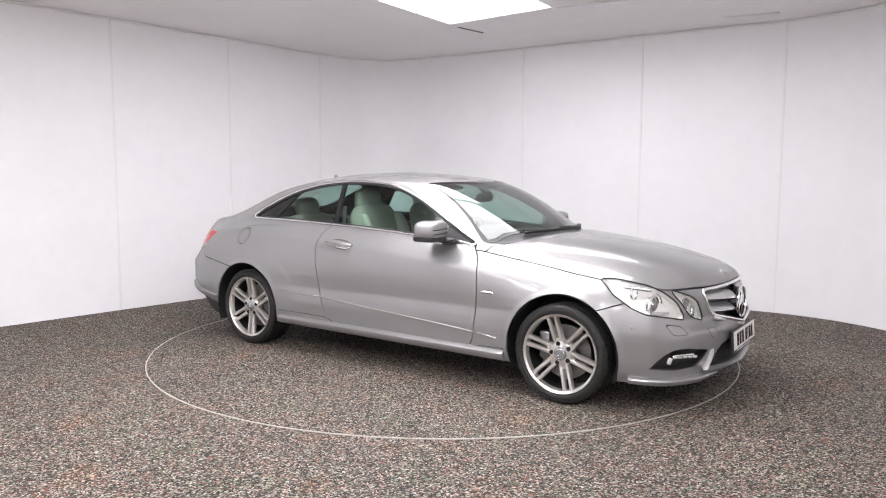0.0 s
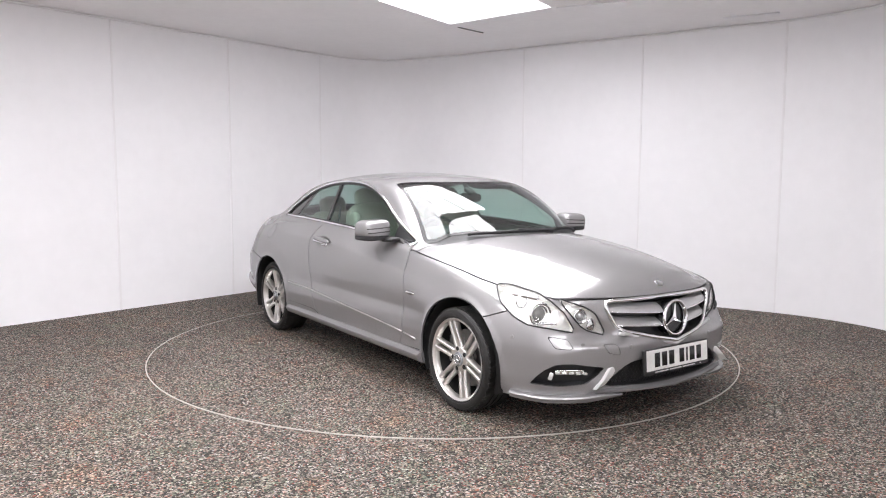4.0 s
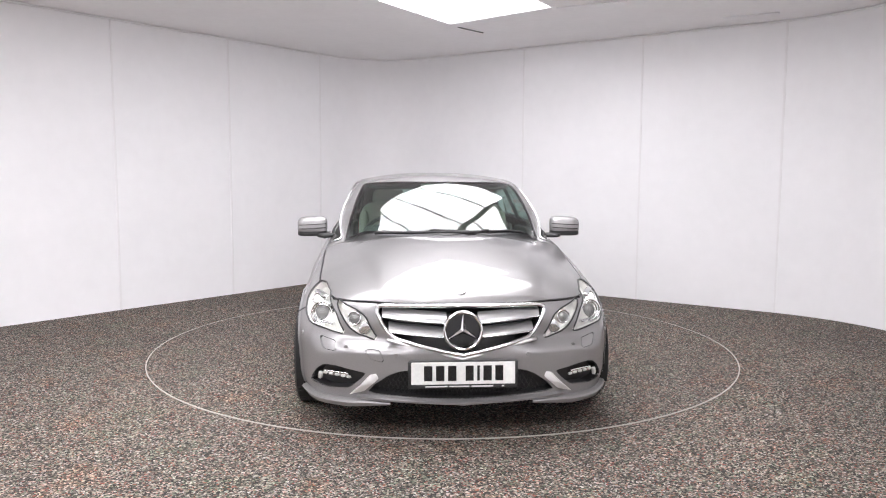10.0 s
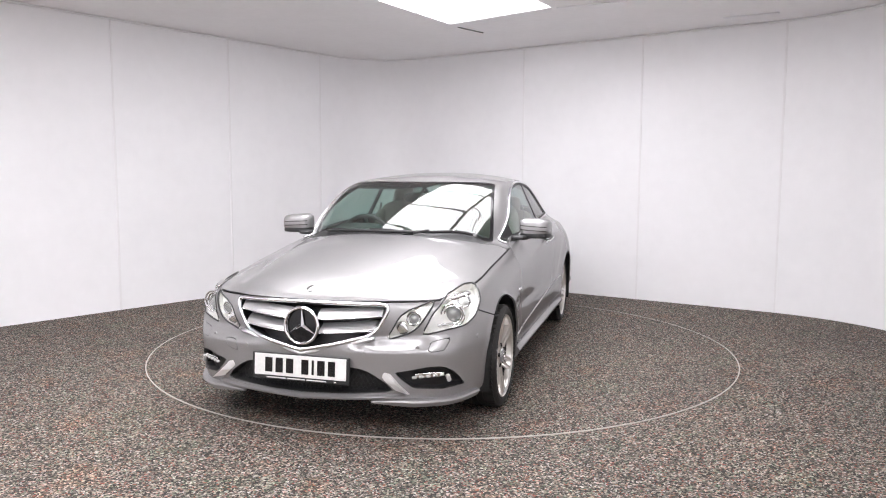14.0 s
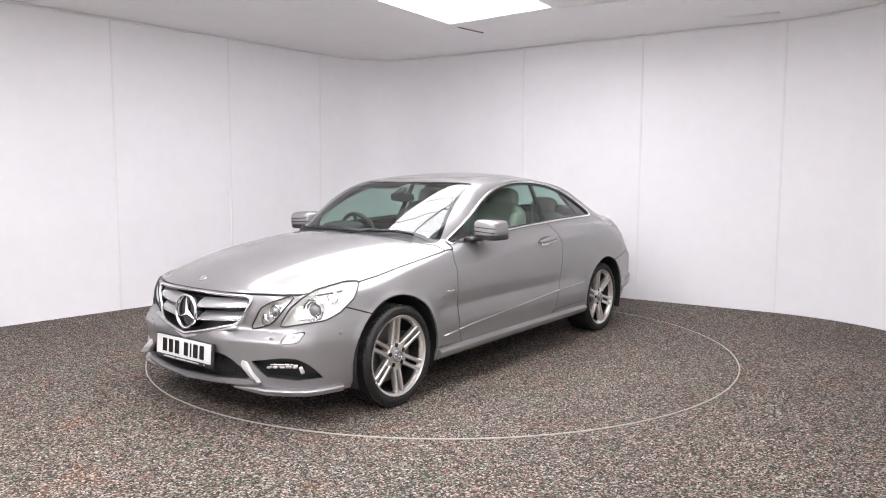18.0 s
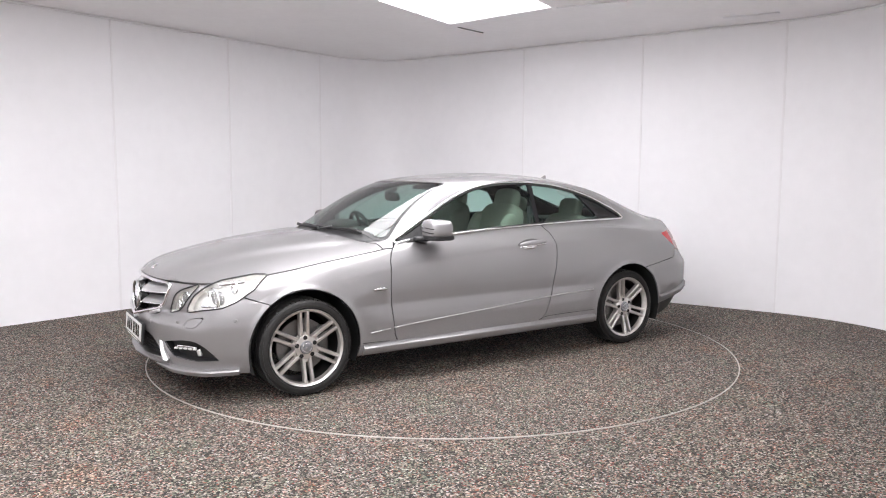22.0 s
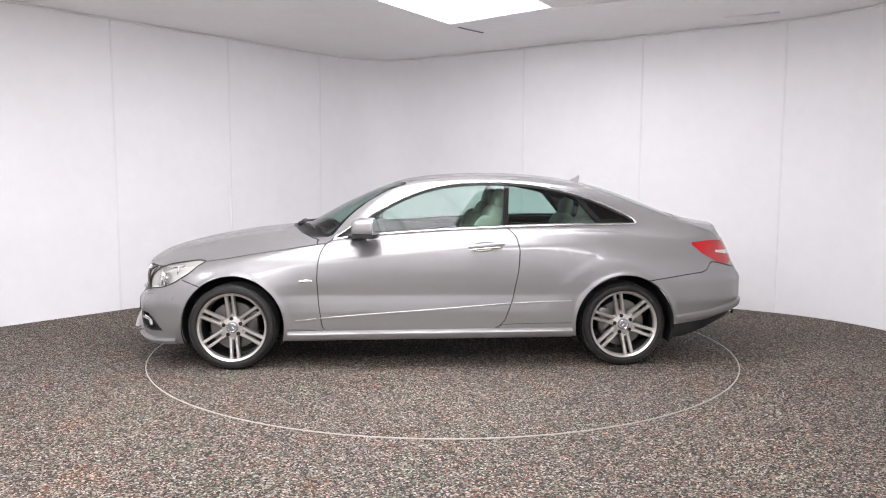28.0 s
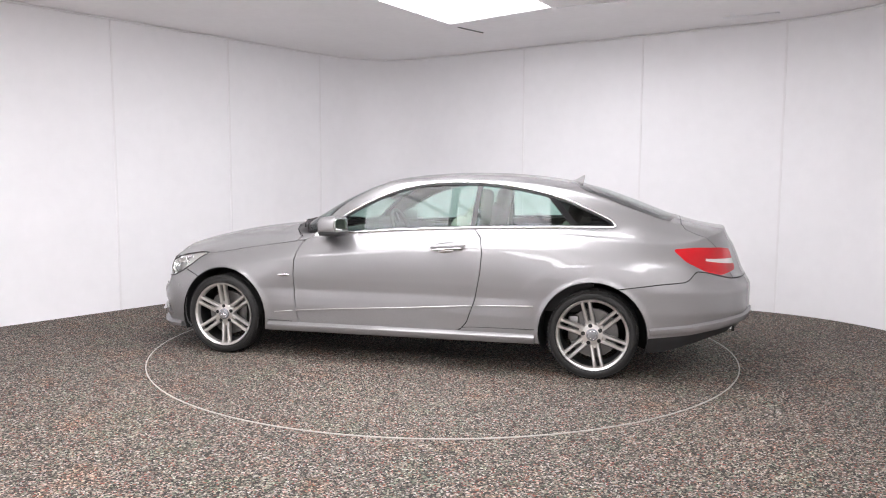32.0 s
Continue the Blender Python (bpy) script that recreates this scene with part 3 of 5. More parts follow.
def pillow(bm, size, m, e=0.5, n=20, k=12):
    """A rounded block (superellipsoid) of the given full size."""
    p = lambda c: math.copysign(abs(c) ** e, c)
    rows = []
    for i in range(1, k):
        v = -math.pi / 2 + math.pi * i / k
        rows.append([bm.verts.new(m @ Vector((size[0] / 2 * p(math.cos(v)) * p(math.cos(2 * math.pi * j / n)),
                                              size[1] / 2 * p(math.cos(v)) * p(math.sin(2 * math.pi * j / n)), size[2] / 2 * p(math.sin(v))))) for j in range(n)])
    a, b = bm.verts.new(m @ Vector((0, 0, -size[2] / 2))), bm.verts.new(m @ Vector((0, 0, size[2] / 2)))
    for j in range(n):
        l = (j + 1) % n
        bm.faces.new((a, rows[0][l], rows[0][j]))
        bm.faces.new((b, rows[-1][j], rows[-1][l]))
        for i in range(k - 2):
            bm.faces.new((rows[i][j], rows[i][l], rows[i + 1][l], rows[i + 1][j]))


def block(name, size, m, mat, parent, e=0.4, label="", n=20, k=12):
    bm = bmesh.new()
    pillow(bm, size, m, e, n, k)
    return part(name, bm, mat, parent, label, True)


def corner_d(s, pts):
    """Distance on the front corner, seen along the diagonal; pts are (x, y, z)."""
    return polygon_distance(softened([(0.7 * y - 0.7 * x, z) for x, y, z in pts], 1, 0.05), 0.7 * s.v[:, 1] - 0.7 * s.v[:, 0], s.v[:, 2])


def tail_d(s, pts):
    return polygon_distance(softened([(-0.7 * y - 0.7 * x, z) for x, y, z in pts], 1, 0.10), -0.7 * s.v[:, 1] - 0.7 * s.v[:, 0], s.v[:, 2])


WINDOW = [(0.708, 0.889), (0.62, 0.906), (0.4, 0.934), (0.13, 0.955), (-0.147, 0.972), (-0.547, 0.989), (-0.955, 1.001), (-1.25, 1.003), (-1.548, 1.003), (-1.436, 1.073),
          (-1.32, 1.126), (-1.207, 1.174), (-1.09, 1.212), (-0.977, 1.243), (-0.84, 1.271), (-0.707, 1.290), (-0.529, 1.303), (-0.34, 1.304), (-0.155, 1.291), (0.025, 1.256),
          (0.226, 1.180), (0.447, 1.058), (0.585, 0.970)]
SCREEN = [(0.255, -0.1), (0.255, 0.0), (0.245, 0.2), (0.215, 0.4), (0.175, 0.52), (0.17, 0.553), (0.21, 0.566), (0.45, 0.612), (0.69, 0.668), (0.735, 0.672),
          (0.79, 0.63), (0.87, 0.48), (0.945, 0.25), (0.97, 0.0), (0.97, -0.1)]
BACKLIGHT = [(-1.20, -0.1), (-1.20, 0.0), (-1.215, 0.30), (-1.25, 0.43), (-1.31, 0.49), (-1.55, 0.515), (-1.80, 0.505), (-1.86, 0.47), (-1.90, 0.30), (-1.92, 0.0), (-1.92, -0.1)]
LAMP_MAIN = [(2.018, 0.603, 0.539), (1.985, 0.645, 0.630), (1.919, 0.680, 0.687), (1.838, 0.690, 0.718), (1.66, 0.733, 0.747), (1.59, 0.766, 0.745),
             (1.68, 0.815, 0.676), (1.785, 0.815, 0.612), (1.865, 0.79, 0.578), (1.96, 0.71, 0.562)]
LAMP_INNER = [(2.079, 0.434, 0.515), (2.058, 0.490, 0.625), (2.034, 0.535, 0.657), (1.947, 0.637, 0.701), (2.005, 0.605, 0.628), (2.033, 0.563, 0.567), (2.047, 0.524, 0.541)]
TAIL_LAMP = [(-1.895, 0.782, 0.878), (-2.069, 0.744, 0.889), (-2.27, 0.664, 0.884), (-2.36, 0.58, 0.87), (-2.36, 0.60, 0.74), (-2.30, 0.695, 0.726), (-2.23, 0.74, 0.713), (-2.13, 0.795, 0.737), (-2.0, 0.823, 0.80)]
GRILLE = [(-0.2, 0.694), (0.0, 0.694), (0.2, 0.693), (0.385, 0.690), (0.428, 0.684), (0.430, 0.655), (0.405, 0.60), (0.375, 0.555), (0.335, 0.528), (0.18, 0.492), (0.0, 0.455), (-0.18, 0.492)]
INTAKE = [(-0.2, 0.226), (0.0, 0.222), (0.2, 0.228), (0.44, 0.246), (0.478, 0.258), (0.44, 0.300), (0.375, 0.346), (0.325, 0.368), (0.28, 0.376), (0.0, 0.384), (-0.2, 0.384)]
POCKET = [(0.79, 0.260), (0.775, 0.30), (0.75, 0.340), (0.718, 0.368), (0.69, 0.376), (0.64, 0.377), (0.485, 0.353), (0.52, 0.315), (0.575, 0.268), (0.70, 0.252)]
DOOR = [(0.700, 0.896), (0.728, 0.877), (0.754, 0.848), (0.776, 0.80), (0.788, 0.735), (0.793, 0.627), (0.784, 0.472), (0.762, 0.31), (0.745, 0.272), (0.70, 0.257), (0.3, 0.262), (-0.066, 0.268), (-0.40, 0.277),
        (-0.475, 0.287), (-0.524, 0.342), (-0.579, 0.495), (-0.618, 0.699), (-0.626, 0.831), (-0.606, 0.925), (-0.545, 0.99), (-0.50, 1.06), (0.30, 1.06), (0.60, 0.95)]


def build_body(car):
    g, nrm = body_grid()
    a, b = g.shape[:2]
    s = Shell(g.reshape(-1, 3), nrm.reshape(-1, 3), [(i * b + j, (i + 1) * b + j, (i + 1) * b + j + 1, i * b + j + 1) for i in range(a - 1) for j in range(b - 1)])
    for cx in (1.378, -1.380):
        s = s.cut(np.hypot(s.v[:, 0] - cx, s.v[:, 2] - 0.302) - 0.357)[1]
    win, s = s.cut(np.maximum(side_d(s, softened(WINDOW, 1)), 0.5 - s.v[:, 1]))
    up = lambda q: 0.86 - q.v[:, 2]
    screen, s = s.cut(np.maximum(plan_d(s, SCREEN), up(s)))
    back, s = s.cut(np.maximum(plan_d(s, BACKLIGHT), up(s)))
    cowl_poly = [(0.735, 0.672), (0.79, 0.63), (0.87, 0.48), (0.945, 0.25), (0.97, 0.0), (0.97, -0.1), (1.065, -0.1), (1.065, 0.0), (1.03, 0.25), (0.94, 0.49), (0.84, 0.645), (0.775, 0.672)]
    cowl, s = s.cut(np.maximum(plan_d(s, cowl_poly), up(s)))
    front = lambda q: 1.55 - q.v[:, 0]
    main, s = s.cut(np.maximum(corner_d(s, LAMP_MAIN) - 0.007, front(s)))
    inner, s = s.cut(np.maximum(corner_d(s, LAMP_INNER) - 0.005, front(s)))
    tail, s = s.cut(np.maximum(tail_d(s, TAIL_LAMP), s.v[:, 0] + 1.8))
    grille, s = s.cut(np.maximum(front_d(s, GRILLE), 1.9 - s.v[:, 0]))
    intake, s = s.cut(np.maximum(front_d(s, INTAKE), 1.9 - s.v[:, 0]))
    pocket, s = s.cut(np.maximum(front_d(s, POCKET), 1.6 - s.v[:, 0]))

    # inner skin added behind the gaps, near-black to stand for their shade
    s.offset(-0.018).both().made("inner_skin", M_DARK, car, depth=0)

    # panels
    bonnet_plan = [(2.5, -0.2), (2.5, 0.44), (2.17, 0.437), (2.105, 0.53), (1.99, 0.628), (1.86, 0.684), (1.72, 0.728), (1.64, 0.757), (1.44, 0.772), (1.24, 0.777),
                   (0.87, 0.790), (0.80, 0.79), (0.80, 0.70), (0.84, 0.66), (0.94, 0.49), (1.03, 0.25), (1.065, 0.0), (1.065, -0.2)]
    bonnet, s = split(s, np.maximum(plan_d(s, bonnet_plan), 0.702 - s.v[:, 2]), 0.0052)
    bumper, s = split(s, side_d(s, [(2.6, 0.0), (1.45, 0.0), (1.55, 0.565), (1.62, 0.587), (1.73, 0.625), (1.80, 0.66), (1.80, 0.72), (2.0, 0.715), (2.6, 0.715)]))
    wing, s = split(s, side_d(s, [(3.0, 0.0), (0.70, 0.0), (0.70, 0.257), (0.745, 0.272), (0.762, 0.31), (0.784, 0.472), (0.793, 0.627), (0.788, 0.735), (0.776, 0.80), (0.754, 0.848), (0.730, 0.875),
                                  (0.86, 0.864), (0.84, 0.93), (0.82, 1.2), (3.0, 1.2)]))
    door, s = split(s, side_d(s, DOOR))
    rear, s = split(s, side_d(s, [(-1.40, 0.0), (-1.40, 0.60), (-1.59, 0.624), (-1.80, 0.655), (-1.955, 0.672), (-1.985, 0.685), (-2.03, 0.74), (-2.1, 0.73), (-2.25, 0.69), (-2.6, 0.66), (-2.6, 0.0)]))
    boot, s = split(s, np.maximum(plan_d(s, [(-1.935, -0.2), (-1.935, 0.45), (-1.96, 0.53), (-2.10, 0.60), (-2.3, 0.62), (-2.6, 0.62), (-2.6, -0.2)]), 0.66 - s.v[:, 2]))
    valance, rear = rear.cut(side_d(rear, [(-1.3, 0.0), (-1.3, 0.300), (-1.75, 0.302), (-2.0, 0.326), (-2.27, 0.376), (-2.7, 0.405), (-2.7, 0.0)]))
    covers = []
    for poly in ([(0.733, 0.517), (0.645, 0.499), (0.640, 0.452), (0.712, 0.455)],):
        c, bumper = split(bumper, np.maximum(front_d(bumper, softened(poly, 1, 0.1)), 1.8 - bumper.v[:, 0]), 0.0014)
        covers.append(c)
    # the towing-eye cover is on the right side alone
    tow, bumper = split(bumper.both(), np.maximum(front_d(bumper.both(), softened([(-0.392, 0.412), (-0.462, 0.426), (-0.496, 0.474), (-0.416, 0.473)], 1, 0.12)), 1.8 - bumper.both().v[:, 0]), 0.0014)
    bonnet.both().made("bonnet", M_PAINT, car)
    bumper_ob = bumper.made("front_bumper", M_PAINT, car)
    tow.made("towing_cover", M_PAINT, bumper_ob)
    rear_ob = rear.both().made("rear_bumper", M_PAINT, car)
    valance.both().made("valance", M_BLACK, rear_ob, "black lower bumper edge")
    boot.both().made("boot_lid", M_PAINT, car)
    for side in (1, -1):
        outlet = block("exhaust_trim", (0.10, 0.15, 0.06), Matrix.Translation((-2.225, 0.54 * side, 0.345)) @ Matrix.Rotation(radians(10 * side), 4, "Z"), M_CHROME, rear_ob, 0.45, "chrome exhaust outlet")
        # no opening: a solid dark block stands for the shade inside the outlet
        block("outlet_shade", (0.02, 0.12, 0.04), Matrix.Translation((-2.272, 0.548 * side, 0.345)) @ Matrix.Rotation(radians(10 * side), 4, "Z"), M_DARK, outlet, 0.45)
    # the fuel flap is on the right side alone
    s.made("body_side", M_PAINT, car)
    right = s.mirrored()
    flap, right = split(right, np.maximum(np.hypot(right.v[:, 0] + 1.455, right.v[:, 2] - 0.868) - 0.063, right.v[:, 1] + 0.6), 0.0024)
    right.made("body_side", M_PAINT, car)
    flap.made("fuel_flap", M_PAINT, car)
    doors = []
    for left in (True, False):
        q = (lambda k: k) if left else (lambda k: k.mirrored())
        q(wing).made("wing", M_PAINT, car)
        d = q(door).made("door", M_PAINT, car)
        doors.append((d, 1 if left else -1))
        for c in covers:
            q(c).made("washer_cover", M_PAINT, bumper_ob)
        build_side_glass(car, d, q, win)
        build_head_lamp(car, q, main, inner, 1 if left else -1)
        build_tail_lamp(car, q, tail)
        build_pocket(bumper_ob, q, pocket, 1 if left else -1)

    # windscreen and rear window, with black printed borders
    for shell, name, poly, band in ((screen, "windscreen", SCREEN, 0.022), (back, "rear_window", BACKLIGHT, 0.03)):
        clear, border = shell.cut(plan_d(shell, poly) + band)
        pane = clear.offset(-0.004).both().made(name, M_SCREEN if name == "windscreen" else M_GLASS, car, "lightly green-tinted glass", 0)
        border.offset(-0.003).both().made("border", M_GLOSSBLACK, pane, depth=0.004)
    cowl.offset(-0.003).both().made("cowl", M_BLACK, car, "black plastic cowl")
    build_nose(car, bumper_ob, grille, intake)
    build_trim(car, bumper_ob, rear_ob, doors, g)
    return g


def build_side_glass(car, door, q, win):
    tri, rest = win.cut(side_d(win, [(0.76, 0.82), (0.475, 0.82), (0.475, 1.2), (0.76, 1.2)]))
    ahead = lambda s, x0, z0, x1, z1: (x0 + (s.v[:, 2] - z0) * (x1 - x0) / (z1 - z0)) - s.v[:, 0]
    fore, rest = rest.cut(ahead(rest, -0.515, 1.0, -0.542, 1.30))
    post, rest = rest.cut(ahead(rest, -0.553, 1.0, -0.578, 1.30))
    mid, rest = rest.cut(ahead(rest, -1.215, 1.02, -1.045, 1.212))
    bar, aft = rest.cut(ahead(rest, -1.262, 1.02, -1.09, 1.212))
    q(tri.offset(-0.004)).made("mirror_panel", M_BLACK, door, depth=0.01)
    q(fore.offset(-0.008)).made("door_window", M_GLASS, door, "lightly green-tinted glass", 0)
    q(post.offset(-0.004)).made("centre_post", M_GLOSSBLACK, car, "gloss black pillar", 0.02)
    q(mid.offset(-0.008)).made("quarter_window", M_GLASS, car, "lightly green-tinted glass", 0)
    q(bar.offset(-0.006)).made("window_bar", M_GLOSSBLACK, car, depth=0.02)
    q(aft.offset(-0.008)).made("rear_quarter_glass", M_DARKGLASS, car, "dark glass corner", 0)
    w = q(win)
    pts = rim_points(w, 0.005, 0.02)
    tube("window_trim", pts, 0.0092, M_CHROME, car, 8, True, 0.7, Vector((0, 1, 0)), "bright chrome window surround")
    edge = rim_points(q(win.cut(side_d(win, softened(WINDOW, 1)) + 0.012)[0]), -0.004, 0.02)
    tube("window_seal", edge, 0.007, M_BLACK, car, 6, True)


def ring_part(name, centre, axis, r, thick, mat, parent, label=""):
    bm = bmesh.new()
    m = Matrix.Translation(centre) @ Vector(axis).to_track_quat("Y", "Z").to_matrix().to_4x4()
    prof = [(r + thick * math.cos(2 * math.pi * k / 8), thick * math.sin(2 * math.pi * k / 8)) for k in range(8)]
    lathe(bm, prof, m, 32, True)
    return part(name, bm, mat, parent, label, True)


def disc_part(name, centre, axis, prof, mat, parent, label="", n=32):
    """A turned part; prof holds (radius, height) along the axis."""
    bm = bmesh.new()
    m = Matrix.Translation(centre) @ Vector(axis).to_track_quat("Y", "Z").to_matrix().to_4x4()
    lathe(bm, prof, m, n)
    return part(name, bm, mat, parent, label, True)


def build_head_lamp(car, q, main, inner, side):
    lamp = q(main.offset(-0.045)).made("headlamp", M_LAMPBACK, car, "clear headlamp with bright reflectors", -0.04)
    q(main.offset(-0.002)).made("lens", M_LENS, lamp, "clear lens", 0).visible_shadow = False
    tube("seal", rim_points(q(main), 0.001, 0.02), 0.0045, M_BLACK, lamp, 6, True)
    ax = (1.0, 0.22 * side, 0.03)
    c = Vector((1.893, 0.722 * side, 0.620))
    ring_part("reflector_ring", c, ax, 0.061, 0.007, M_CHROME, lamp)
    ring_part("reflector_ring", c + Vector((-0.01, 0, 0)), ax, 0.047, 0.006, M_CHROME, lamp)
    disc_part("projector", c + Vector((-0.012, 0, 0)), ax, [(0.0001, 0.018), (0.015, 0.016), (0.03, 0.009), (0.041, -0.006), (0.043, -0.03)], M_LAMPGLASS, lamp, "round projector glass")
    c2 = Vector((1.775, 0.752 * side, 0.678))
    ring_part("reflector_ring", c2, ax, 0.032, 0.006, M_CHROME, lamp)
    block("reflector", (0.16, 0.03, 0.022), Matrix.Translation((1.79, 0.735 * side, 0.708)) @ Matrix.Rotation(-0.42 * side, 4, "Z") @ Matrix.Rotation(0.10, 4, "Y"), M_CHROME, lamp)
    block("reflector", (0.13, 0.03, 0.018), Matrix.Translation((1.90, 0.70 * side, 0.572)) @ Matrix.Rotation(-0.75 * side, 4, "Z"), M_CHROME, lamp)
    lamp2 = q(inner.offset(-0.032)).made("side_lamp", M_LAMPBACK, car, "clear inner lamp beside the grille", -0.028)
    q(inner.offset(-0.002)).made("lens", M_LENS, lamp2, "clear lens", 0).visible_shadow = False
    tube("seal", rim_points(q(inner), 0.001, 0.02), 0.0045, M_BLACK, lamp2, 6, True)
    c3 = Vector((2.010, 0.548 * side, 0.612))
    ring_part("reflector_ring", c3, (1, 0.3 * side, 0.1), 0.034, 0.006, M_CHROME, lamp2)
    disc_part("bulb", c3, (1, 0.3 * side, 0.1), [(0.0001, 0.012), (0.012, 0.01), (0.026, 0.0), (0.027, -0.02)], M_LAMPGLASS, lamp2)
    block("reflector", (0.02, 0.06, 0.07), Matrix.Translation((2.035, 0.492 * side, 0.565)) @ Matrix.Rotation(0.5 * side, 4, "X"), M_CHROME, lamp2, 0.6)


def build_tail_lamp(car, q, tail):
    z = tail.v[:, 2]
    x = tail.v[:, 0]
    strip, red = tail.cut(np.maximum(np.abs(z - 0.800 - 0.10 * (x + 2.2)) - 0.006 - 0.013 * np.clip((-2.06 - x) / 0.25, 0, 1), np.abs(x + 2.24) - 0.155))
    base = q(red).made("tail_lamp", M_RED, car, "red rear lamp with a pale strip", 0.03)
    q(strip.offset(-0.001)).made("pale_strip", M_LAMPPALE, base, "pale clear strip", 0.01)


def build_pocket(bumper, q, pocket, side):
    """The dark opening in the bumper's corner with its angled daytime lamp."""
    back = q(pocket.offset(-0.05)).made("lamp_recess", M_BLACK, bumper, "black recess", -0.05)
    for k in range(5):
        u = k / 4
        p = Vector((2.082 - 0.078 * u, (0.575 + 0.125 * u) * side, 0.322 + 0.006 * u))
        block("lamp_cell", (0.016, 0.024, 0.013), Matrix.Translation(p) @ Matrix.Rotation(0.65 * side, 4, "Z"), M_DRL, back, 0.45, n=12, k=8)
    p = Vector((2.082 - 0.039, 0.640 * side, 0.330))
    block("lamp_bar", (0.018, 0.155, 0.024), Matrix.Translation(p + Vector((-0.012, 0, 0))) @ Matrix.Rotation(0.56 * side, 4, "Z"), M_CHROME, back, 0.3)
    block("lamp_bar", (0.018, 0.022, 0.040), Matrix.Translation((1.985, 0.728 * side, 0.310)) @ Matrix.Rotation(0.8 * side, 4, "Z") @ Matrix.Rotation(0.35 * side, 4, "X"), M_DRL, back, 0.4)


def build_nose(car, bumper, grille, intake):
    # chrome-framed grille with two broad slats each side, and the round emblem of a ring with three bars
    base = grille.offset(-0.07).both().made("grille", M_BLACK, car, "dark radiator grille with silver slats", -0.065)
    full = grille.both()
    tube("grille_frame", rim_points(full, 0.003, 0.014), 0.011, M_CHROME, base, 8, True, 1.0, Vector((1, 0, 0)), "chrome frame")
    for z, half, h in ((0.640, 0.405, 0.027), (0.566, 0.372, 0.025)):
        for side in (1, -1):
            v, f = [], []
            n = 9
            for i in range(n):
                y = 0.08 + (half - 0.08) * i / (n - 1)
                x = 2.172 - 0.10 * (y / 0.42) ** 2.2
                dz = 0.026 * (y / 0.42) - 0.011
                for ex, ez in ((-0.045, h), (-0.012, h * 0.35), (0.008, -h * 0.45), (0.010, -h * 0.7), (0.0, -h), (-0.05, -h * 0.5)):
                    v.append((x + ex, y * side, z + dz + ez))
            for i in range(n - 1):
                for k in range(6):
                    l = (k + 1) % 6
                    quad = (6 * i + k, 6 * i + l, 6 * i + 6 + l, 6 * i + 6 + k)
                    f.append(quad if side > 0 else quad[::-1])
            f += [tuple(range(6)), tuple(range(6 * n - 6, 6 * n))]
            o = mesh_object("slat", v, f, M_SLAT, base, True, "broad satin silver slat")
            o.data.set_sharp_from_angle(angle=radians(50))
            tube("slat_trim", [(2.186 - 0.10 * ((0.09 + (half - 0.09) * i / 8) / 0.42) ** 2.2, (0.09 + (half - 0.09) * i / 8) * side, z - h * 0.8 - 0.011 + 0.026 * ((0.09 + (half - 0.09) * i / 8) / 0.42)) for i in range(9)],
                 0.004, M_CHROME, base, 6)
    c = Vector((2.196, 0, 0.578))
    ax = (1, 0, 0.06)
    disc_part("emblem_disc", c + Vector((-0.02, 0, 0)), ax, [(0.0001, 0.006), (0.088, 0.006), (0.094, -0.02), (0.094, -0.04)], M_GLOSSBLACK, base, n=40)
    ring_part("emblem_ring", c, ax, 0.093, 0.0085, M_CHROME, base, "chrome ring")
    for k in range(3):
        bm = bmesh.new()
        tip, w = 0.088, 0.013
        m = Matrix.Translation(c + Vector((-0.006, 0, 0))) @ Matrix.Rotation(2 * math.pi * k / 3, 4, "X")
        pts = [Vector((0, -w, 0.004)), Vector((0, w, 0.004)), Vector((0, 0, tip)), Vector((0.013, 0, 0)), Vector((0.002, 0, tip))]
        vs = [bm.verts.new(m @ p) for p in pts]
        for tri in ((0, 3, 4), (3, 1, 4), (0, 4, 2), (4, 1, 2), (0, 2, 1), (0, 1, 3)):
            bm.faces.new([vs[i] for i in tri])
        part("emblem_bar", bm, M_CHROME, base)
    # silver blade under the grille
    pts = [(2.155 + 0.05 * (1 - (abs(y) / 0.38)) - 0.02 * (abs(y) / 0.38) ** 2, y, 0.436 + 0.087 * abs(y) / 0.38) for y in np.linspace(-0.38, 0.38, 25)]
    tube("grille_blade", pts, 0.012, M_SATIN, base, 8, False, 0.8)
    # lower intake with a honeycomb of bars
    low = intake.offset(-0.06).both().made("lower_intake", M_BLACK, bumper, "black mesh air intake", -0.055)
    mesh_v, mesh_f = [], []
    for k in range(-40, 41):
        for sgn in (1, -1):
            y0 = k * 0.024
            pts = [(2.150 - 0.20 * (y / 0.5) ** 2 * 0.35, y, z) for y, z in ((y0 + sgn * 0.10 * u, 0.215 + 0.17 * u) for u in np.linspace(0, 1, 6))]
            pts = [p for p in pts if abs(p[1]) < 0.46 - max(0.0, (p[2] - 0.25)) * 1.15]
            if len(pts) > 2:
                v, f = tube_mesh(pts, 0.0022, 4)
                off = len(mesh_v)
                mesh_v += v
                mesh_f += [tuple(i + off for i in q) for q in f]
    tagged(mesh_object("intake_mesh", mesh_v, mesh_f, M_BLACK, low, True), kind="stuff")
    # number plate on its holder
    holder_m = pose(2.216, 0, 0.365, 0, -4, 0)
    bm = bmesh.new()
    box(bm, (0.016, 0.552, 0.138), holder_m @ pose(-0.004, 0, -0.004), 0.006)
    holder = part("number_plate", bm, M_BLACK, car, "white number plate on a black holder")
    bm = bmesh.new()
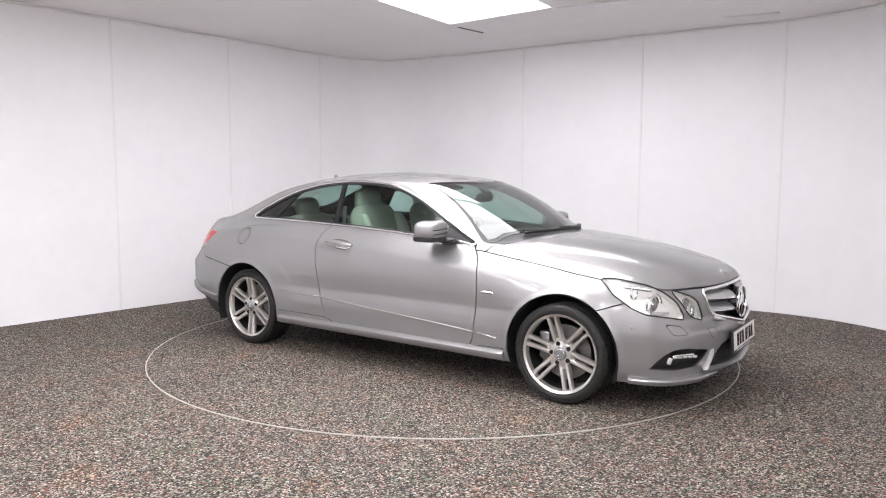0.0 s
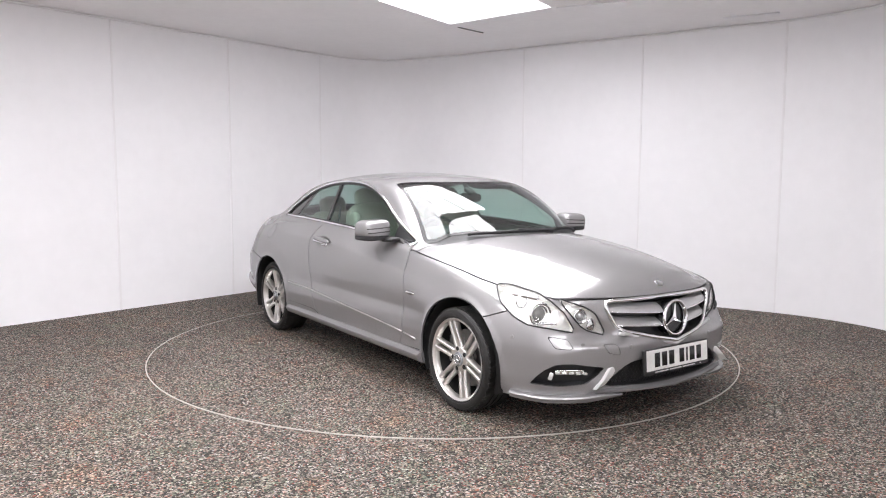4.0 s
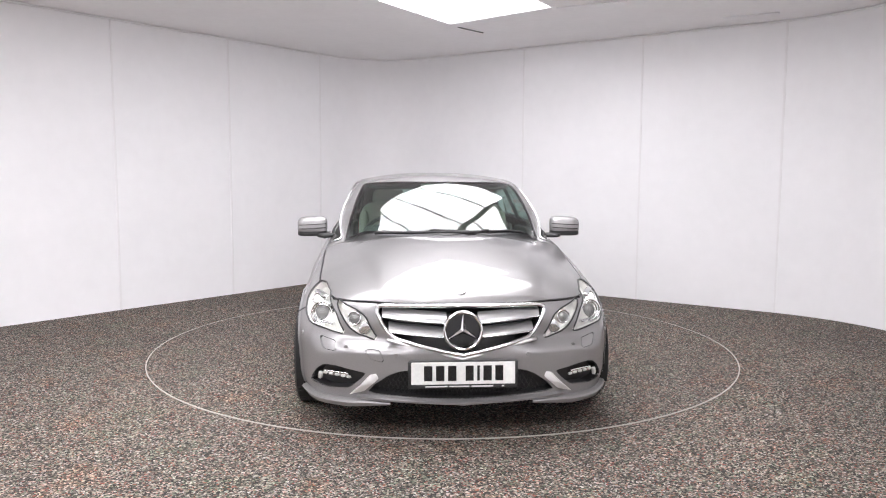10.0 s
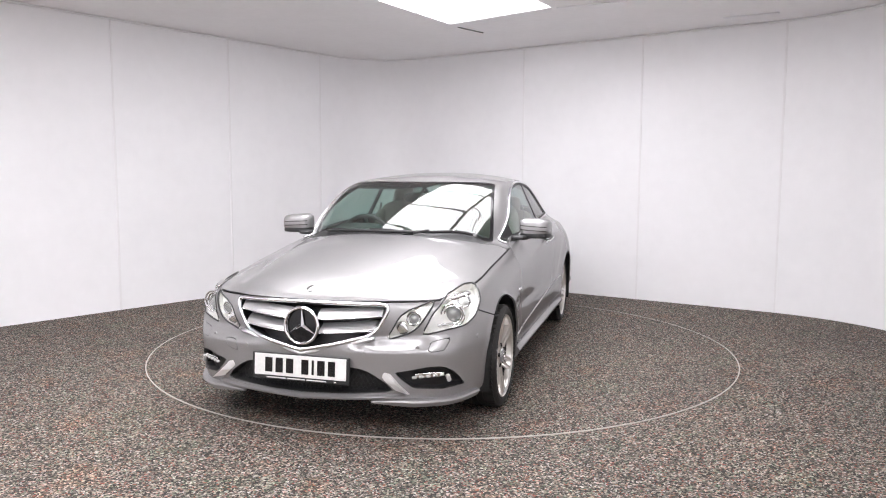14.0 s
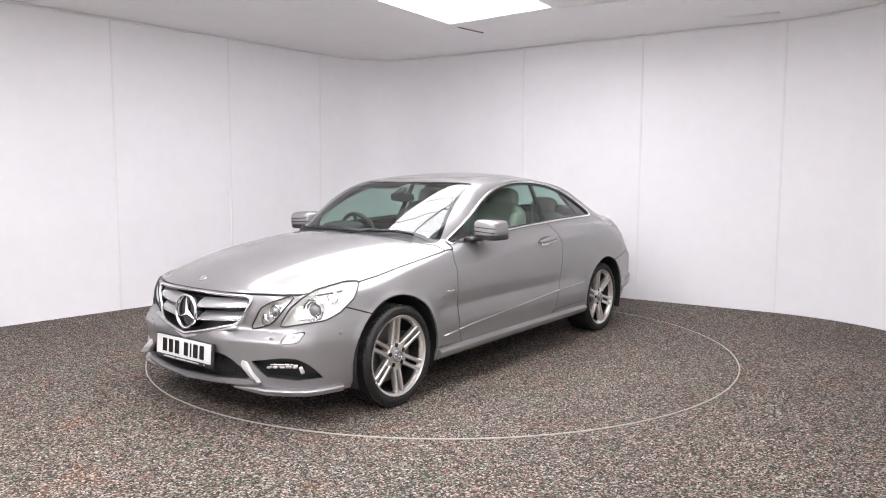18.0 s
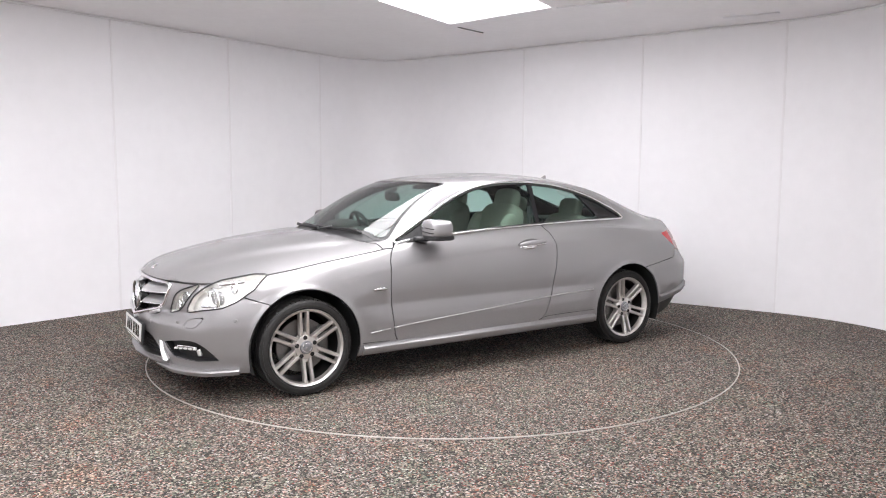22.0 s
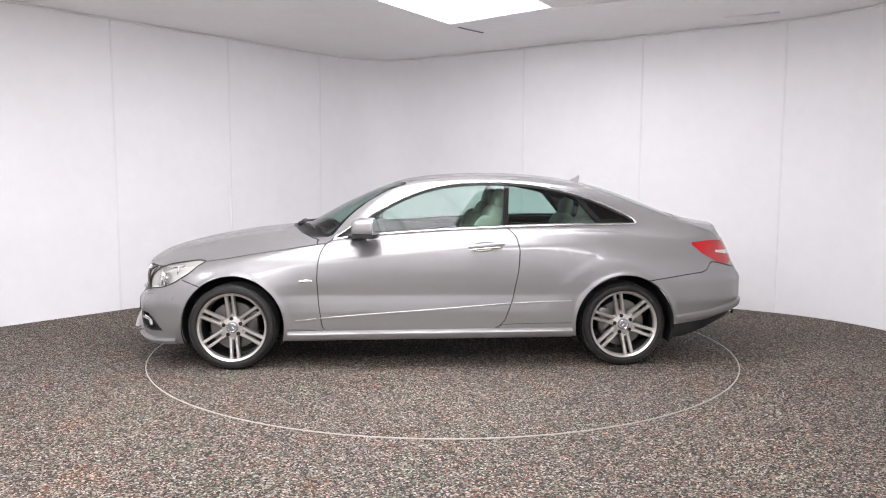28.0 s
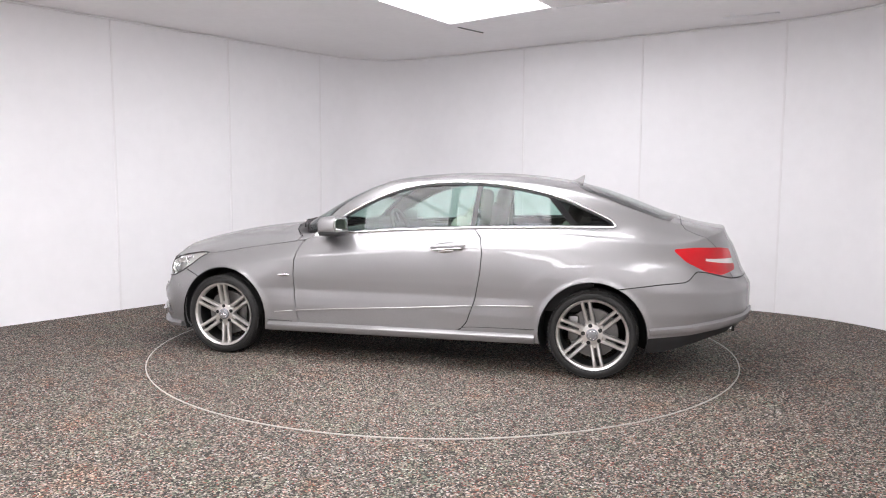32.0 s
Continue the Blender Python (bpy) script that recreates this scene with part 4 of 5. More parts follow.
    box(bm, (0.004, 0.520, 0.111), holder_m @ pose(0.006, 0, 0.004), 0.0015, 1)
    part("plate_face", bm, M_PLATE, holder, "white face")
    y = 0.200
    for k, w in enumerate((0.040, 0.042, 0.013, 0.040, 0, 0.042, 0.042, 0.042)):
        if not w:
            y -= 0.028
            continue
        bm = bmesh.new()
        box(bm, (0.002, w, 0.076), holder_m @ pose(0.0085, y - w / 2, 0.004))
        part("character_bar", bm, M_GLOSSBLACK, holder)
        y -= w + 0.018
    for y0, w in ((0.155, 0.012), (0.10, 0.11), (-0.02, 0.10), (-0.13, 0.11)):
        bm = bmesh.new()
        box(bm, (0.002, w, 0.006), holder_m @ pose(0.0045, y0 - w / 2 + 0.05, -0.0625))
        part("text_bar", bm, M_PLATE, holder)


def sweep(name, path, profile, mat, parent, label="", taper=None):
    """A profile of (out, up) offsets carried along a path of (point, outward) pairs."""
    v, f = [], []
    n = len(profile)
    for i, (p, out) in enumerate(path):
        k = taper(i / (len(path) - 1)) if taper else 1.0
        for o, u in profile:
            v.append(Vector(p) + Vector(out) * o * k + Vector((0, 0, u * k)))
    for i in range(len(path) - 1):
        for k in range(n):
            l = (k + 1) % n
            f.append((n * i + k, n * i + l, n * i + n + l, n * i + n + k))
    f += [tuple(range(n))[::-1], tuple(range(n * len(path) - n, n * len(path)))]
    bm = bmesh.new()
    vs = [bm.verts.new(p) for p in v]
    for q in f:
        bm.faces.new([vs[i] for i in q])
    bmesh.ops.recalc_face_normals(bm, faces=bm.faces)
    ob = part(name, bm, mat, parent, label, True)
    return ob


def edge_path(g, level, x0, x1, side, z=None):
    """Points along the body's side at one grid level between two x, with outward directions."""
    col = g[:, level]
    pts = [p for p in col if min(x0, x1) <= p[0] <= max(x0, x1) and p[1] > 0.02]
    out = []
    for i, p in enumerate(pts):
        t = Vector(pts[min(i + 1, len(pts) - 1)]) - Vector(pts[max(i - 1, 0)])
        o = Vector((t.y, -t.x, 0)).normalized()
        out.append((Vector((p[0], p[1] * side, p[2] if z is None else z(p[0]))), Vector((o.x, o.y * side, 0))))
    return out


def build_trim(car, bumper, rear, doors, g):
    rub = curve((0.945, 0.341), (0.749, 0.362), (-0.138, 0.427), (-0.563, 0.459), (-1.0, 0.479))
    for d, side in doors:
        # side skirt, front lip blades, rear bumper strip
        path = [(Vector((x, 0.886 * side, 0)), Vector((0, side, 0))) for x in np.linspace(1.0, -1.0, 30)]
        bottom = lambda x: 0.200 + 0.018 * (1.0 - x) / 2
        path = [(Vector((p.x, p.y, bottom(p.x))), o) for p, o in path]
        sweep("side_skirt", path, [(-0.03, 0.070), (0.010, 0.067), (0.029, 0.050), (0.030, 0.042), (0.014, 0.010), (0.0, 0.0), (-0.05, -0.004)], M_PAINT, car)
        # joint over the skirt, before and behind the door
        for line in (((1.0, 0.282), (0.90, 0.279), (0.805, 0.276)), ((-0.455, 0.285), (-0.50, 0.306), (-0.56, 0.312), (-0.75, 0.316), (-1.0, 0.320))):
            tube("skirt_joint", [(x, (surface_y(g, x, z) + 0.0006) * side, z) for x, z in line], 0.0022, M_BLACK, car, 6)
        lip = [(p, o) for p, o in edge_path(g, 1, 1.762, 2.15, side, lambda x: float(np.interp(x, [1.76, 1.95, 2.08, 2.15], [0.170, 0.160, 0.168, 0.190])))]
        prof = [(-0.02, 0.046), (0.016, 0.043), (0.034, 0.037), (0.038, 0.028), (0.024, 0.004), (-0.03, -0.004)]
        sweep("lip_blade", lip, prof, M_PAINT, bumper, "", lambda u: min(1.0, 0.35 + 2.6 * u))
        low = edge_path(g, 1, 2.09, 2.21, side)
        low = [(Vector((p.x + 0.006, p.y, 0.200 + 0.035 * abs(p.y))), o) for p, o in low]
        low[0:0] = [(Vector((low[0][0].x + 0.006, 0.0, 0.199)), Vector((1, 0, 0)))]
        sweep("lower_lip", low, [(-0.03, 0.024), (0.006, 0.022), (0.020, 0.012), (0.016, 0.0), (-0.03, -0.004)], M_PAINT, bumper)
        fin = [(Vector((2.130, 0.524 * side, 0.258)), Vector((0.9, 0.4 * side, 0))), (Vector((2.139, 0.475 * side, 0.300)), Vector((0.9, 0.4 * side, 0))), (Vector((2.138, 0.420 * side, 0.356)), Vector((0.9, 0.4 * side, 0)))]
        v = []
        for (p, o), k in zip(fin, (1.0, 0.85, 0.45)):
            t = Vector((0, side, -0.2)).normalized()
            v += [p + t * 0.046, p + o * 0.026 * k + t * 0.030, p + o * 0.018 * k - t * 0.036, p - o * 0.03]
        f = [(4 * i + k, 4 * i + (k + 1) % 4, 4 * i + 4 + (k + 1) % 4, 4 * i + 4 + k) for i in range(2) for k in range(4)] + [(0, 1, 2, 3), (8, 9, 10, 11)]
        bm = bmesh.new()
        vs = [bm.verts.new(p) for p in v]
        for k in f:
            bm.faces.new([vs[i] for i in k])
        bmesh.ops.recalc_face_normals(bm, faces=bm.faces)
        part("intake_fin", bm, M_FIN_LIT, bumper, "silver fin beside the intake")
        strip = edge_path(g, 18, -2.42, -1.745, side, lambda x: float(np.interp(x, [-2.42, -2.27, -2.0, -1.745], [0.408, 0.398, 0.348, 0.322])))
        sweep("bumper_strip", strip, [(-0.02, 0.050), (0.000, 0.047), (0.012, 0.036), (0.012, 0.016), (0.004, 0.0), (-0.02, -0.002)], M_PAINT, rear)
        # rubbing strips
        for x0, x1, parent in ((0.945, 0.800, car), (0.775, -0.565, d), (-0.582, -0.99, car)):
            xs = np.linspace(x0, x1, max(3, int(abs(x1 - x0) / 0.06)))
            tube("rubbing_strip", [(x, (surface_y(g, x, float(rub(x))) - 0.0005) * side, float(rub(x))) for x in xs], 0.0075, M_STRIP, parent, 8, False, 0.62, Vector((0, 0, 1)))
        # door handle: bowl with its shade in dark paint, grip, bright insert
        hy = surface_y(g, -0.385, 0.855)
        tilt = Matrix.Rotation(radians(4.5), 4, "Y")
        block("handle_bowl", (0.232, 0.016, 0.098), Matrix.Translation((-0.375, (hy - 0.001) * side, 0.846)) @ tilt, M_BOWL_SHADE, d, 1.0)
        h = block("door_handle", (0.258, 0.044, 0.042), Matrix.Translation((-0.388, (hy + 0.024) * side, 0.866)) @ tilt, M_PAINT, d, 0.95)
        block("handle_insert", (0.238, 0.030, 0.012), Matrix.Translation((-0.383, (hy + 0.035) * side, 0.850)) @ tilt, M_CHROME, h, 0.7)
        block("handle_pad", (0.120, 0.018, 0.030), Matrix.Translation((-0.37, (hy + 0.004) * side, 0.832)) @ tilt, M_CHROME, h, 0.8)
        # wing badge
        wy = surface_y(g, 0.872, 0.621)
        block("wing_badge", (0.095, 0.010, 0.020), Matrix.Translation((0.872, (wy + 0.002) * side, 0.621)) @ Matrix.Rotation(radians(2), 4, "Y"), M_CHROME, car, 0.9)
        # parking sensors
        for x, y, z in ((2.076, 0.590, 0.476), (2.176, 0.333, 0.453), (1.80, 0.838, 0.500)):
            n = Vector((0.9 if y < 0.7 else 0.4, (0.1 + y * 0.45) * side if y < 0.7 else 0.9 * side, 0.05)).normalized()
            disc_part("parking_sensor", Vector((x, y * side, z)), n, [(0.0001, 0.003), (0.009, 0.003), (0.011, 0.001), (0.0115, -0.004)], M_SENSOR, bumper, n=14)
        build_mirror(d, side)
    # bonnet emblem, wipers, roof fin, spoiler edge
    x = 2.078
    disc_part("bonnet_emblem", Vector((x, 0, float(top_height(np.array(x), np.array(0.0))) + 0.002)), (0.52, 0, 1), [(0.0001, 0.004), (0.020, 0.004), (0.025, 0.001), (0.025, -0.004)], M_CHROME, car, n=24)
    for a, b, r in (((0.905, -0.46), (1.005, 0.20), 0.0085), ((0.985, -0.02), (0.845, 0.56), 0.0075)):
        pts = []
        for u in np.linspace(0, 1, 14):
            px, py = a[0] + (b[0] - a[0]) * u + 0.035 * math.sin(math.pi * u), a[1] + (b[1] - a[1]) * u
            pts.append((px, py, float(top_height(np.array(px), np.array(py))) + 0.018))
        w = tube("wiper", pts, r, M_BLACK, car, 6, False, 1.3, label="black wiper blade")
        mid = pts[len(pts) // 2]
        root = (a[0] + 0.10, b[1] if a[1] < -0.2 else a[1], float(top_height(np.array(a[0] + 0.10), np.array(b[1]))) + 0.006)
        tube("wiper_arm", [root, ((root[0] + mid[0]) / 2, (root[1] + mid[1]) / 2, (root[2] + mid[2]) / 2 + 0.018), (mid[0], mid[1], mid[2] + 0.012)], 0.008, M_BLACK, w, 6)
    zr = float(top_height(np.array(-1.165), np.array(0.0)))
    bm = bmesh.new()
    fin = [(-1.13, zr - 0.004), (-1.19, zr + 0.022), (-1.225, zr + 0.044), (-1.236, zr + 0.044), (-1.232, zr + 0.02), (-1.225, zr - 0.022)]
    lo = [[bm.verts.new((x, s * w, z)) for (x, z), w in zip(fin, (0.003, 0.008, 0.003, 0.003, 0.009, 0.013))] for s in (1, -1)]
    bm.faces.new(lo[0])
    bm.faces.new(lo[1][::-1])
    for i in range(6):
        j = (i + 1) % 6
        bm.faces.new((lo[0][i], lo[1][i], lo[1][j], lo[0][j]))
    bmesh.ops.recalc_face_normals(bm, faces=bm.faces)
    part("roof_fin", bm, M_PAINT, car, "small shark-fin aerial", True)


def build_mirror(door, side):
    m = Matrix.Translation((0.452, 0.915 * side, 0.993)) @ Matrix.Rotation(radians(-6 * side), 4, "Z")
    bm = bmesh.new()
    pillow(bm, (0.185, 0.210, 0.134), m, 0.5, 28, 18)
    for v in bm.verts:  # blunt at the back, drawn out to the front
        p = m.inverted() @ v.co
        p.z += 0.012 * (p.y * side / 0.1)  * -0.4
        if p.x < -0.06:
            p.x = -0.06
        if p.z < -0.036:
            p.z = -0.036
        v.co = m @ p
    cap = part("door_mirror", bm, M_PAINT, door, "silver door mirror with two dark indicator strips", True)
    block("mirror_base", (0.182, 0.208, 0.044), m @ Matrix.Translation((-0.002, 0, -0.050)), M_BLACK, cap, 0.5)
    block("mirror_foot", (0.12, 0.12, 0.034), Matrix.Translation((0.515, 0.815 * side, 0.928)) @ Matrix.Rotation(radians(-20 * side), 4, "Z"), M_BLACK, cap, 0.6)
    block("mirror_glass", (0.008, 0.175, 0.098), m @ Matrix.Translation((-0.0605, 0, 0.005)), M_MIRROR, cap, 0.4)
    for dz, w in ((0.014, 0.185), (-0.014, 0.180)):
        ys = np.linspace(-w / 2, w / 2, 15)
        tube("indicator_strip", [m @ Vector((0.0925 * (1 - (abs(y) / 0.105) ** 4) ** 0.25 - 0.0015, y, dz - 0.048 * y * side)) for y in ys], 0.0045, M_INDICATOR, cap, 6, False, 0.8)


def bm_flip(bm):
    bmesh.ops.recalc_face_normals(bm, faces=bm.faces)
    return bm


AXLE = 0.2995  # height of the wheels' centres


def build_wheel(car, x, y, side, spin):
    """A wheel of six twin spokes; its own y axis points outwards."""
    base = Matrix.Translation((x, y * side, AXLE)) @ Matrix.Rotation(0 if side > 0 else math.pi, 4, "Z") @ Matrix.Rotation(radians(spin), 4, "Y")
    bm = bmesh.new()
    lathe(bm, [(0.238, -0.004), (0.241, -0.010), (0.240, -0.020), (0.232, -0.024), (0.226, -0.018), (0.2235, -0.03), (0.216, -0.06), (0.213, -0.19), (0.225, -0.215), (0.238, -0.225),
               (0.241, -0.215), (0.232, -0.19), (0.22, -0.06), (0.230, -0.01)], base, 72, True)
    wheel = part("wheel", bm, M_BARREL_SHADE, car, "silver alloy wheel with twin spokes and a black tyre", True)
    bm = bmesh.new()
    lathe(bm, [(0.2360, -0.010), (0.2475, 0.000), (0.2622, 0.004), (0.2786, 0.000), (0.2909, -0.012), (0.2966, -0.030), (0.2987, -0.060), (0.2987, -0.069), (0.2942, -0.070), (0.2942, -0.078), (0.2991, -0.079),
               (0.2995, -0.105), (0.2942, -0.106), (0.2942, -0.116), (0.2995, -0.117), (0.2991, -0.145), (0.2942, -0.146), (0.2942, -0.154), (0.2987, -0.155), (0.2966, -0.19), (0.2901, -0.212), (0.2721, -0.225),
               (0.2475, -0.225), (0.2360, -0.215)], base, 96)
    tyre = part("tyre", bm, M_RUBBER, wheel, "black low-profile tyre", True)
    bm = bmesh.new()
    for k in range(64):  # slanted shoulder blocks of the tread
        for yy, slant in ((-0.036, 18), (-0.188, -18)):
            m = base @ Matrix.Rotation(2 * math.pi * (k + (0.5 if slant > 0 else 0)) / 64, 4, "Y") @ Matrix.Translation((0, yy, 0.2958)) @ Matrix.Rotation(radians(slant), 4, "Z")
            bmesh.ops.create_cube(bm, size=1.0, matrix=m @ Matrix.Diagonal((0.021, 0.044, 0.007, 1)))
    tagged(part("tread", bm, M_RUBBER, tyre), kind="stuff")
    bm = bmesh.new()
    lathe(bm, [(0.2170, -0.040), (0.2185, -0.026), (0.2225, -0.0185), (0.2245, -0.0105), (0.2335, -0.0070), (0.2380, -0.0010), (0.2415, -0.007), (0.2405, -0.021)], base, 72)
    part("rim_flange", bm_flip(bm), M_RIM, wheel, "bright rim edge", True)
    for r in (0.2525, 0.2835):
        bm = bmesh.new()
        lathe(bm, [(r - 0.0015, 0.0015), (r, 0.0042), (r + 0.0015, 0.0015)], base, 72)
        part("sidewall_rib", bm, M_RUBBER, wheel, "", True)
    bm = bmesh.new()
    lathe(bm, [(0.0001, -0.016), (0.034, -0.016), (0.037, -0.022), (0.070, -0.026), (0.078, -0.036), (0.080, -0.07), (0.0001, -0.07)], base, 40)
    part("hub", bm, M_RIM, wheel, "", True)
    bm = bmesh.new()
    lathe(bm, [(0.0001, -0.009), (0.030, -0.0098), (0.038, -0.0125), (0.041, -0.018), (0.041, -0.03)], base, 32)
    cap = part("hub_cap", bm, M_CAP, wheel, "grey round cap with a bright emblem", True)
    ring_part("cap_ring", base @ Vector((0, -0.0105, 0)), base.to_3x3() @ Vector((0, 1, 0)), 0.028, 0.0025, M_CHROME, cap)
    for k in range(3):
        bm = bmesh.new()
        m = base @ Matrix.Rotation(2 * math.pi * k / 3, 4, "Y")
        vs = [bm.verts.new(m @ Vector(p)) for p in ((-0.0045, -0.0106, 0.0), (0.0045, -0.0106, 0.0), (0.0, -0.0106, 0.026), (0.0, -0.0058, 0.001))]
        for tri in ((0, 1, 3), (1, 2, 3), (2, 0, 3), (2, 1, 0)):
            bm.faces.new([vs[i] for i in tri])
        bmesh.ops.recalc_face_normals(bm, faces=bm.faces)
        part("cap_bar", bm, M_CHROME, cap)
    # flat dark plugs whose colour stands for the shade in the bolt holes
    for k in range(5):
        a = 2 * math.pi * k / 5 + 0.3
        bm = bmesh.new()
        lathe(bm, [(0.0001, -0.0215), (0.011, -0.0215), (0.0140, -0.0240), (0.0140, -0.04)], base @ Matrix.Translation((0.060 * math.cos(a), 0, 0.060 * math.sin(a))), 14)
        part("bolt_hole_shade", bm, M_DARK, wheel, "", True)
    prof = [(0.045, 0.0150, -0.030), (0.075, 0.0136, -0.0275), (0.12, 0.0124, -0.022), (0.17, 0.0118, -0.015), (0.205, 0.0120, -0.010), (0.2240, 0.0130, -0.009)]
    for k in range(12):
        pair, sgn = k // 2, 1 if k % 2 else -1
        m = base @ Matrix.Rotation(2 * math.pi * pair / 6, 4, "Y")
        rows = []
        bm = bmesh.new()
        for r, w, yy in prof:
            c = sgn * (0.0200 + 0.0035 * (r - 0.045) / 0.18)
            cr = math.sqrt(r * r - c * c) if r > 0.2 else r
            rows.append([bm.verts.new(m @ Vector(p)) for p in ((c - w, yy - 0.034, cr), (c - w, yy - 0.008, cr), (c - w * 0.55, yy, cr), (c + w * 0.55, yy, cr), (c + w, yy - 0.008, cr), (c + w, yy - 0.034, cr))])
        for p, q in zip(rows, rows[1:]):
            for i in range(6):
                j = (i + 1) % 6
                bm.faces.new((p[i], p[j], q[j], q[i]))
        bm.faces.new(rows[0][::-1])
        bm.faces.new(rows[-1])
        bmesh.ops.recalc_face_normals(bm, faces=bm.faces)
        part("spoke", bm, M_RIM, wheel, "", True)
    for k in range(6):  # web that joins each pair near the hub
        m = base @ Matrix.Rotation(2 * math.pi * k / 6, 4, "Y")
        bm = bmesh.new()
        prism(bm, [(-0.024, 0.055), (0.024, 0.055), (0.011, 0.093), (-0.011, 0.093)], 0.026, m @ Matrix(((1, 0, 0, 0), (0, 0, 1, -0.058), (0, 1, 0, 0), (0, 0, 0, 1))))
        bmesh.ops.recalc_face_normals(bm, faces=bm.faces)
        part("spoke_web", bm, M_RIM, wheel)
    bm = bmesh.new()
    lathe(bm, [(0.065, -0.085), (0.075, -0.095), (0.165, -0.095), (0.167, -0.10), (0.167, -0.118), (0.165, -0.122), (0.07, -0.122)], base, 48)
    part("brake_disc", bm, M_DISC, wheel, "", True)
    bm = bmesh.new()
    still = Matrix.Translation((x, y * side, AXLE)) @ Matrix.Rotation(0 if side > 0 else math.pi, 4, "Z")
    fore = 1 if (x > 0) == (side > 0) else -1
    box(bm, (0.075, 0.06, 0.17), still @ Matrix.Translation((-0.130 * fore, -0.098, 0.03)), 0.018, 2)
    part("brake_caliper", bm, M_DISC, wheel, "", True)
    # wheel-arch liner
    bm = bmesh.new()
    n = 24
    rows = []
    for i in range(n + 1):
        a = radians(-22) + radians(224) * i / n
        rows.append([bm.verts.new((x + r * math.cos(a), yy * side, 0.302 + r * math.sin(a))) for r, yy in ((0.352, 0.885), (0.362, 0.80), (0.362, 0.58), (0.10, 0.58))])
    for p, q in zip(rows, rows[1:]):
        for i in range(3):
            bm.faces.new((p[i], p[i + 1], q[i + 1], q[i]))
    part("arch_liner", bm, M_DARK, car, "", True)


def build_cabin(car):
    """What shows through the glass: seats, dashboard, wheel, mirror, shelves."""
    T = Matrix.Translation
    RY = lambda a: Matrix.Rotation(radians(a), 4, "Y")
    floor_bm = bmesh.new()
    box(floor_bm, (3.7, 1.16, 0.05), T((0.05, 0, 0.235)), 0.01, 1)
    box(floor_bm, (1.9, 1.70, 0.05), T((0.0, 0, 0.240)), 0.01, 1)
    part("underbody", floor_bm, M_DARK, car, "dark underbody")
    for y in (0.37, -0.37):
        seat = block("front_seat", (0.52, 0.50, 0.17), T((-0.06, y, 0.56)) @ RY(-6), M_CREAM, car, 0.45, "cream leather front seat")
        block("backrest", (0.15, 0.50, 0.62), T((-0.415, y, 0.84)) @ RY(-19), M_CREAM, seat, 0.5)
        block("bolster", (0.20, 0.09, 0.48), T((-0.37, y + 0.205, 0.83)) @ RY(-19), M_CREAM, seat, 0.6)
        block("bolster", (0.20, 0.09, 0.48), T((-0.37, y - 0.205, 0.83)) @ RY(-19), M_CREAM, seat, 0.6)
        block("headrest", (0.105, 0.275, 0.20), T((-0.532, y, 1.155)) @ RY(-12), M_CREAM, seat, 0.62)
        for dy in (-0.06, 0.06):
            tube("headrest_post", [(-0.525, y + dy, 1.10), (-0.505, y + dy, 1.00)], 0.007, M_CHROME, seat, 6)
        back = block("rear_seat", (0.16, 0.52, 0.52), T((-1.10, y, 0.80)) @ RY(-26), M_CREAM, car, 0.5, "cream leather rear seat")
        block("seat_cushion", (0.46, 0.52, 0.16), T((-0.86, y, 0.56)), M_CREAM, back, 0.45)
        block("headrest", (0.10, 0.24, 0.17), T((-1.205, y, 1.085)) @ RY(-14), M_CREAM, back, 0.6)
    dash = block("dashboard", (0.42, 1.30, 0.25), T((0.63, 0, 0.815)) @ RY(9), M_TRIM, car, 0.45, "charcoal dashboard")
    block("instrument_hood", (0.20, 0.36, 0.09), T((0.57, -0.37, 0.955)) @ RY(8), M_TRIM, dash, 0.6)
    block("centre_console", (0.95, 0.24, 0.32), T((0.12, 0, 0.55)), M_TRIM, dash, 0.4)
    # steering wheel, right-hand drive
    c = Vector((0.375, -0.37, 0.885))
    ax = Vector((-0.93, 0, 0.37))
    sw = ring_part("steering_wheel", c, ax, 0.183, 0.016, M_TRIM, car, "charcoal steering wheel")
    m = T(c) @ ax.to_track_quat("Y", "Z").to_matrix().to_4x4()
    block("boss", (0.15, 0.05, 0.13), m, M_TRIM, sw, 0.6)
    for a in (0, 180, -90):
        block("steering_spoke", (0.14, 0.018, 0.032), m @ RY(a) @ T((0.115, 0, 0)), M_TRIM, sw, 0.5)
    mirror = block("rear_view_mirror", (0.035, 0.225, 0.068), T((0.305, 0.0, 1.190)) @ RY(12), M_TRIM, car, 0.55, "charcoal rear-view mirror")
    block("mirror_mount", (0.10, 0.07, 0.035), T((0.315, 0.0, 1.238)) @ RY(24), M_TRIM, mirror, 0.6)
    tube("mirror_stem", [(0.32, 0, 1.238), (0.315, 0, 1.21)], 0.012, M_TRIM, mirror, 8)
    for side in (1, -1):
        block("door_card", (1.30, 0.05, 0.60), T((-0.02, 0.745 * side, 0.640)), M_TRIM, car, 0.2)
        block("quarter_card", (0.75, 0.06, 0.52), T((-1.00, 0.69 * side, 0.68)), M_TRIM, car, 0.2)
        block("sun_visor", (0.15, 0.42, 0.022), T((0.15, 0.33 * side, 1.278)) @ RY(17), M_TRIM, car, 0.5)
        tube("seat_belt", [(-0.55, 0.63 * side, 1.12), (-0.53, 0.67 * side, 0.90), (-0.50, 0.68 * side, 0.6)], 0.022, M_TRIM, car, 6, False, 0.1, Vector((0, 1, 0)))
    bm = bmesh.new()
